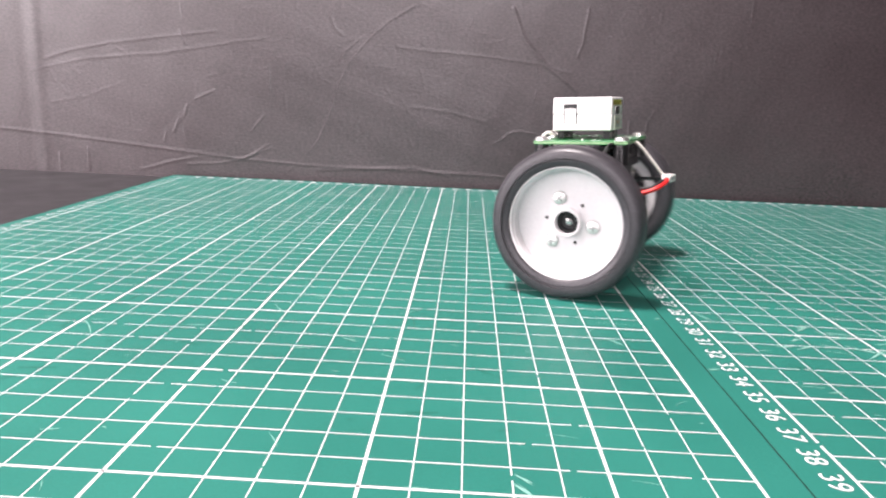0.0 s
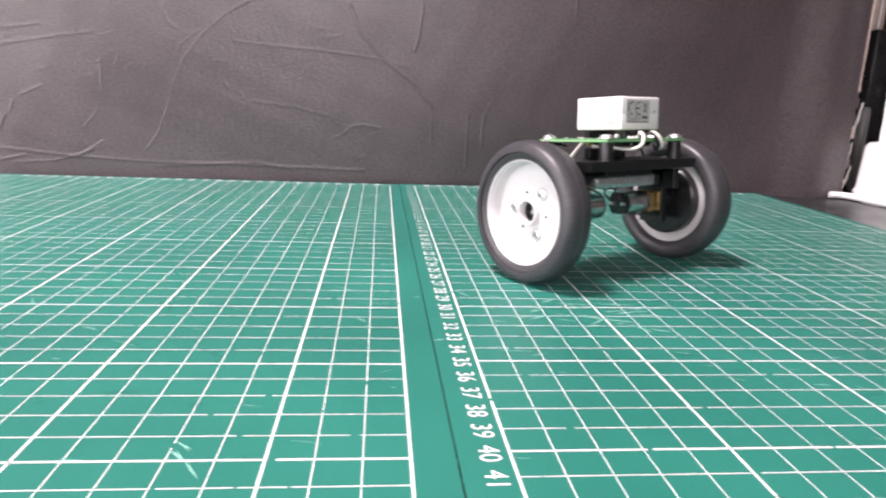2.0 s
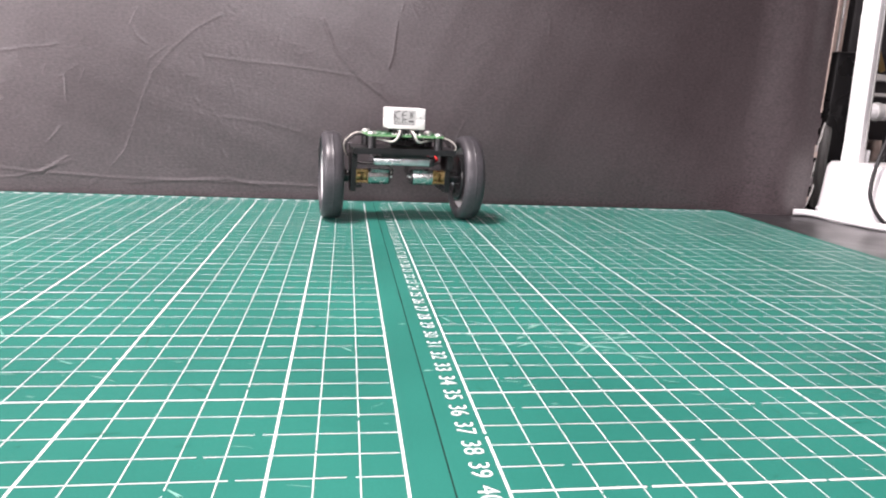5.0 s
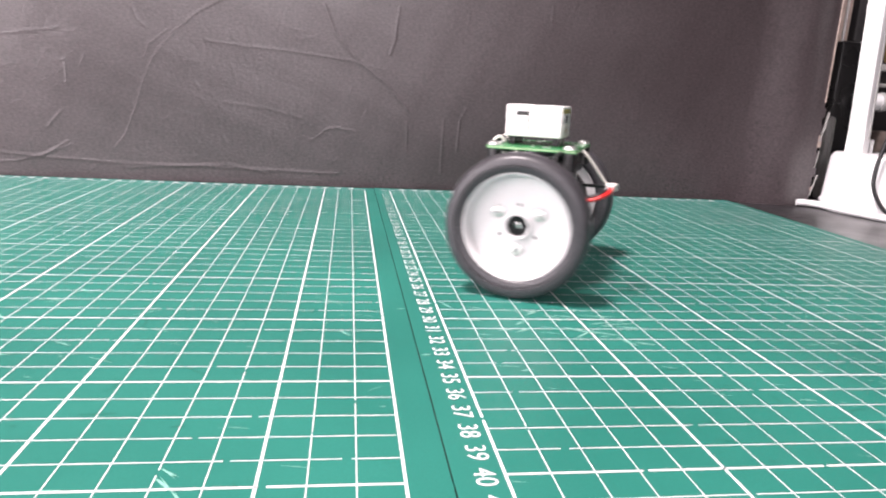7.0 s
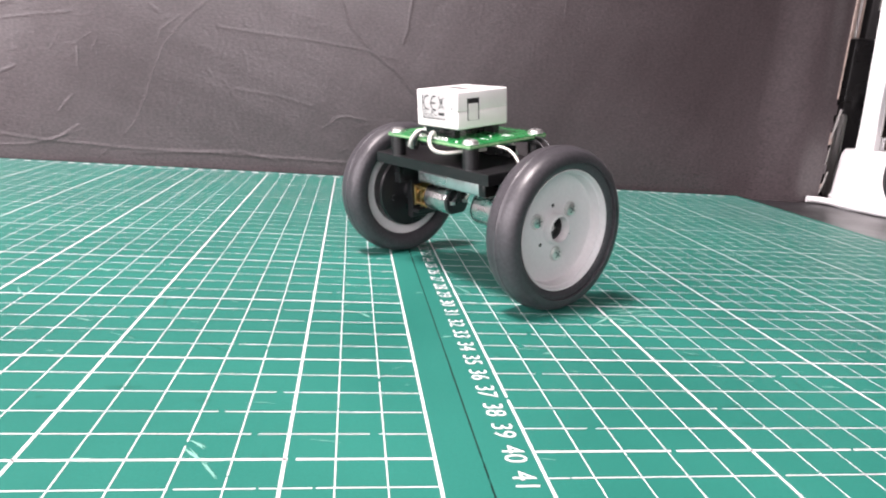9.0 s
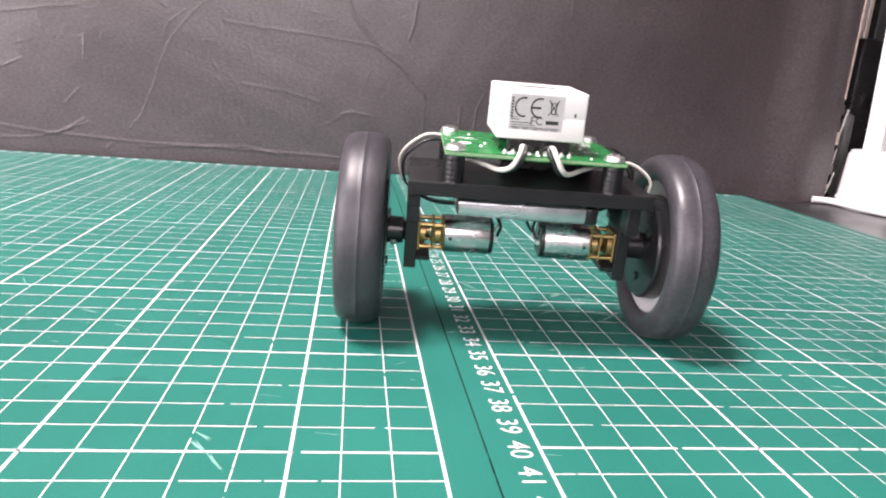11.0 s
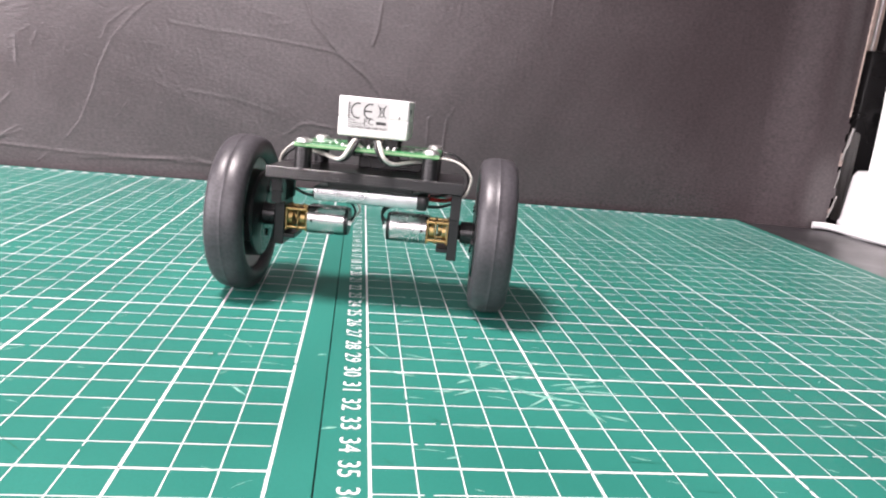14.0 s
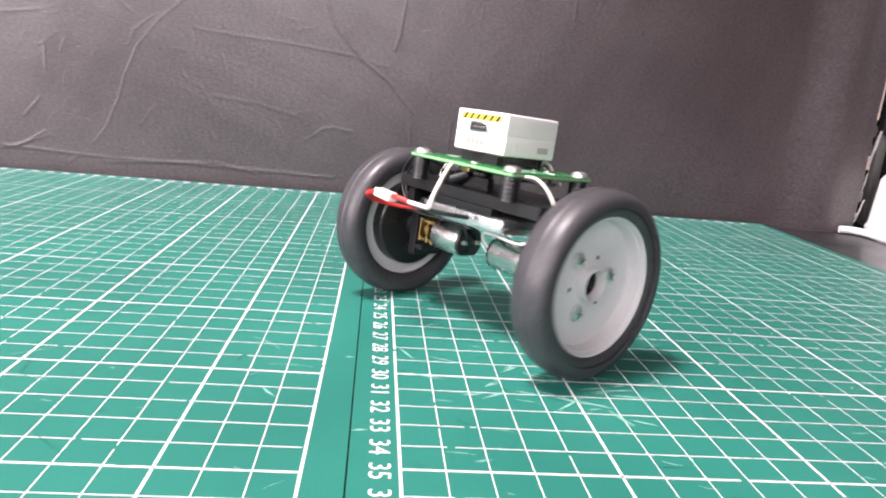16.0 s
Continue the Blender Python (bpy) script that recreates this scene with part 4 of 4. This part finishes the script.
cable("thin_cable", [(0.402, -0.052, 0.112), (0.384, -0.048, 0.078), (0.3775, -0.046, 0.054), (0.374, -0.046, 0.033), (0.375, -0.048, 0.019), (0.383, -0.053, 0.005), (0.395, -0.060, 0.0), (0.43, -0.075, 0.0), (0.50, -0.09, 0.0)], 0.0016, BLACK_WIRE, "thin black cable hanging in front of the lamp base")


def shelf_box(name, x0, x1, y0, y1, z0, z1, mat, label, category):
    return tagged(finish(name, box(bmesh.new(), x0, x1, y0, y1, z0, z1, 0.004, 2), mat, None, 40), label, category)


rack = shelf_box("equipment_box", 0.470, 0.66, 0.13, 0.20, -0.003, 0.26, SHELF_DARK, "black equipment rack in the shade behind the lamp", "rack")
for x0, x1, z0, z1, mat, text in ((0.480, 0.640, 0.121, 0.128, GREY_TRIM_AND_SHADE, "grey front rail"), (0.476, 0.640, 0.105, 0.109, GREY_TRIM_AND_SHADE, "thin grey front rail"), (0.485, 0.520, 0.141, 0.149, BLACK_PLASTIC, "black knob strip"), (0.500, 0.560, 0.200, 0.206, GREY_TRIM_AND_SHADE, "grey front rail"), (0.478, 0.488, 0.176, 0.186, SCREW, "steel connector")):
    part("front_rail", box(bmesh.new(), x0, x1, 0.1265, 0.1305, z0, z1, 0.001, 1), mat, rack, text)
# leaning stick, placed to fit the camera's view and joined to the rack
part("amber_stick", box(bmesh.new(), -0.003, 0.003, -0.002, 0.002, -0.024, 0.024, 0.001, 1, pose(0.500, 0.1265, 0.152, 0, -26, 0)), BRASS, rack, "slanting amber stick fixed to the rack front")
# plain black box of unknown use, placed and sized to fit the camera's view
shelf_box("black_box", 0.416, 0.462, 0.072, 0.110, -0.003, 0.1425, BLACK_PLASTIC, "tall black box standing behind the board edge", "adapter")
shelf_box("grey_strip", 0.4045, 0.4120, 0.0585, 0.0615, -0.003, 0.074, GREY_TRIM_AND_SHADE, "short grey strip standing against the black box", "strip")
shelf_box("cardboard_box", 0.485, 0.62, 0.05, 0.11, -0.003, 0.062, WOOD, "low brown cardboard box behind the lamp", "box")
shelf_box("dark_panel", 0.38, 0.83, 0.225, 0.24, -0.003, 0.42, SHELF_DARK, "dark upright panel at the back of the desk", "panel")
plug = tagged(empty("white_plug"), "white cable plug with a ribbed neck sticking out behind the lamp", "plug")
plug.matrix_basis = pose(0.436, 0.052, 0.089, 0, 0, 0)
part("body", lathe(bmesh.new(), [(0.0, 0.006), (0.002, 0.0075), (0.030, 0.0075), (0.034, 0.005), (0.06, 0.004), (0.12, 0.004)], 24, "x"), LAMP_WHITE, plug)
part("neck", lathe(bmesh.new(), [(0.010, 0.0082), (0.013, 0.0088), (0.016, 0.0082)], 24, "x"), GREY_TRIM_AND_SHADE, plug)
part("stand", lathe(bmesh.new(), [(-0.092, 0.010), (-0.089, 0.010), (-0.088, 0.004), (-0.006, 0.004)], 20, "z", m=Matrix.Translation((0.03, 0, 0))), BLACK_PLASTIC, plug, "black upright holding the plug")
rod = lathe(bmesh.new(), [(0.0, 0.0013), (0.17, 0.0013)], 16, "z", m=pose(0.4265, 0.088, 0.1425, 0, 0, 0))
tagged(finish("steel_rod", rod, SCREW, None, 40), "thin steel rod standing on the black box", "rod")
slat = box(bmesh.new(), 0.444, 0.457, 0.121, 0.126, -0.003, 0.31, 0.001, 1)
tagged(finish("wooden_slat", slat, WOOD, None, 40), "narrow dull brown wooden slat leaning behind the lamp", "slat")


# ---- what moves ----
# seconds, x, y, heading and lean of the robot
DRIVE = [
    (0, -0.0269, -0.2251, -112.1, 3.6),
    (0.1, -0.0202, -0.2267, -130.2, 6.5),
    (0.2, -0.0186, -0.2289, -139.5, 9.3),
    (0.3, -0.0160, -0.2315, -158.5, 12.2),
    (0.4, -0.0133, -0.2299, -167.4, 15.2),
    (0.5, -0.0166, -0.2322, -183.5, 18.1),
    (0.6, -0.0102, -0.2237, -201.5, 14.3),
    (0.7, -0.0060, -0.2163, -219.1, 10.5),
    (0.8, 0.0001, -0.2108, -239.8, 6.7),
    (0.9, 0.0122, -0.2036, -256.2, 2.9),
    (1, 0.0228, -0.2102, -278.7, -0.9),
    (1.5, 0.0736, -0.2435, -323.1, -9.0),
    (2, 0.0718, -0.2421, -329.4, -4.5),
    (2.5, 0.0566, -0.2160, -324.6, 0.6),
    (3, 0.0486, -0.2062, -323.7, -5.0),
    (3.5, 0.0401, -0.1926, -323.2, -6.7),
    (4, 0.0187, -0.1621, -329.8, -4.3),
    (4.5, -0.0006, -0.1096, -350.3, -0.9),
    (4.7, 0.0008, -0.0827, -356.3, -0.7),
    (5.5, 0.0064, -0.0771, -328.0, 2.0),
    (6.2, 0.0196, -0.1338, -248.5, 1.1),
    (6.8, 0.0378, -0.2063, -160.6, 0.8),
    (7, 0.0524, -0.2313, -116.3, 0.5),
    (7.2, 0.0811, -0.2301, -81.3, 3.2),
    (7.3, 0.0964, -0.2249, -73.8, 4.5),
    (7.5, 0.1118, -0.2151, -62.1, 7.1),
    (8, 0.1105, -0.2153, -61.7, 5.8),
    (8.5, 0.0596, -0.2396, -66.8, 9.6),
    (8.7, 0.0295, -0.2522, -63.3, 9.1),
    (9.6, 0.0067, -0.2721, -52.0, 3.7),
    (10.8, 0.0176, -0.3048, -30.5, 4.9),
    (10.9, 0.0150, -0.3146, -16.6, 4.6),
    (11, 0.0088, -0.3259, -4.6, 4.5),
    (11.5, 0.0208, -0.3902, 19.3, -11.5),
    (12, 0.0191, -0.3819, 16.2, -10.8),
    (12.5, 0.0057, -0.3190, 8.5, -4.8),
    (13, 0.0011, -0.2367, -1.4, 2.5),
    (13.5, 0.0000, -0.2109, 1.9, 6.9),
    (14, -0.0014, -0.2316, -8.3, -2.1),
    (14.5, -0.0014, -0.2314, -17.3, -1.9),
    (14.6, 0.0019, -0.2268, -28.4, -1.3),
    (14.7, 0.0014, -0.2241, -39.6, -0.8),
    (14.8, 0.0045, -0.2215, -55.0, -0.2),
    (15, 0.0115, -0.2205, -87.7, 0.9),
    (15.2, 0.0209, -0.2225, -122.2, 2.7),
    (15.3, 0.0250, -0.2283, -141.7, 3.6),
    (15.4, 0.0310, -0.2298, -152.8, 4.4),
    (15.5, 0.0316, -0.2414, -167.9, 5.3),
    (15.6, 0.0355, -0.2477, -181.4, 5.0),
    (15.7, 0.0347, -0.2501, -192.3, 4.6),
    (15.8, 0.0321, -0.2539, -207.3, 4.4),
    (15.9, 0.0320, -0.2543, -220.5, 4.1),
    (16, 0.0290, -0.2561, -235.3, 3.8),
]
# seconds and the angle of one wheel screw, mod a third of a turn
SPIN_RIGHT = [(0.0, -6), (7.0, -90), (7.5, 60), (8.0, 60), (8.5, 63), (15.0, 32)]
SPIN_LEFT = [(1.0, 90), (1.5, 30), (2.0, 5), (2.5, 76), (3.0, 52), (3.5, 21), (4.0, 57), (11.5, 76), (12.0, 32), (16.0, 52)]


def glide(rows, t):
    """A smooth curve through the rows: the values at t."""
    k = max(i for i in range(len(rows)) if rows[i][0] <= t + 1e-9)
    if k == len(rows) - 1:
        return np.array(rows[-1][1:], float)
    p = [np.array(rows[min(max(k + d, 0), len(rows) - 1)], float) for d in (-1, 0, 1, 2)]

    def slope(a, b, c):
        d0, d1 = max(b[0] - a[0], 1e-6), max(c[0] - b[0], 1e-6)
        if b[0] - a[0] < 1e-6:
            return (c - b)[1:] / d1
        if c[0] - b[0] < 1e-6:
            return (b - a)[1:] / d0
        return ((b - a)[1:] / d0 * d1 + (c - b)[1:] / d1 * d0) / (d0 + d1)
    h = p[2][0] - p[1][0]
    u = (t - p[1][0]) / h
    m0, m1 = slope(p[0], p[1], p[2]) * h, slope(p[1], p[2], p[3]) * h
    a, b = p[1][1:], p[2][1:]
    return (2 * u ** 3 - 3 * u ** 2 + 1) * a + (u ** 3 - 2 * u ** 2 + u) * m0 + (3 * u ** 2 - 2 * u ** 3) * b + (u ** 3 - u ** 2) * m1


def rolled(side, times, states, marks):
    """The turn of a wheel that rolls along the drive, brought onto the marked angles."""
    turn, at = [0.0], None
    for t, (x, y, yaw, lean) in zip(times, states):
        c, s = math.cos(radians(yaw)), math.sin(radians(yaw))
        hub = np.array([x + side * TRACK * c, y + side * TRACK * s])
        if at is not None:
            turn.append(turn[-1] - math.degrees(float((hub - at) @ np.array([-s, c])) / RADIUS))
        at = hub
    fixed, last = [], 0.0
    for t, angle in marks:
        d = angle - turn[min(range(len(times)), key=lambda i: abs(times[i] - t))]
        last = d + 120 * round((last - d) / 120)
        fixed.append((t, last))
    return [a + float(np.interp(t, [f[0] for f in fixed], [f[1] for f in fixed])) for t, a in zip(times, turn)]


def motions():
    times = [k / 10 for k in range(161)]
    states = [glide(DRIVE, t) for t in times]
    walk(ROBOT, [(t, pose(x, y, RADIUS, lean, 0, yaw)) for t, (x, y, yaw, lean) in zip(times, states)])
    for ob, side, marks in ((WHEEL_LEFT, -1, SPIN_LEFT), (WHEEL_RIGHT, 1, SPIN_RIGHT)):
        turns = rolled(side, times, states, marks)
        walk(ob, [(t, pose(side * TRACK, 0, 0, a - st[3], 0, 0)) for t, a, st in zip(times, turns, states)])


motions()
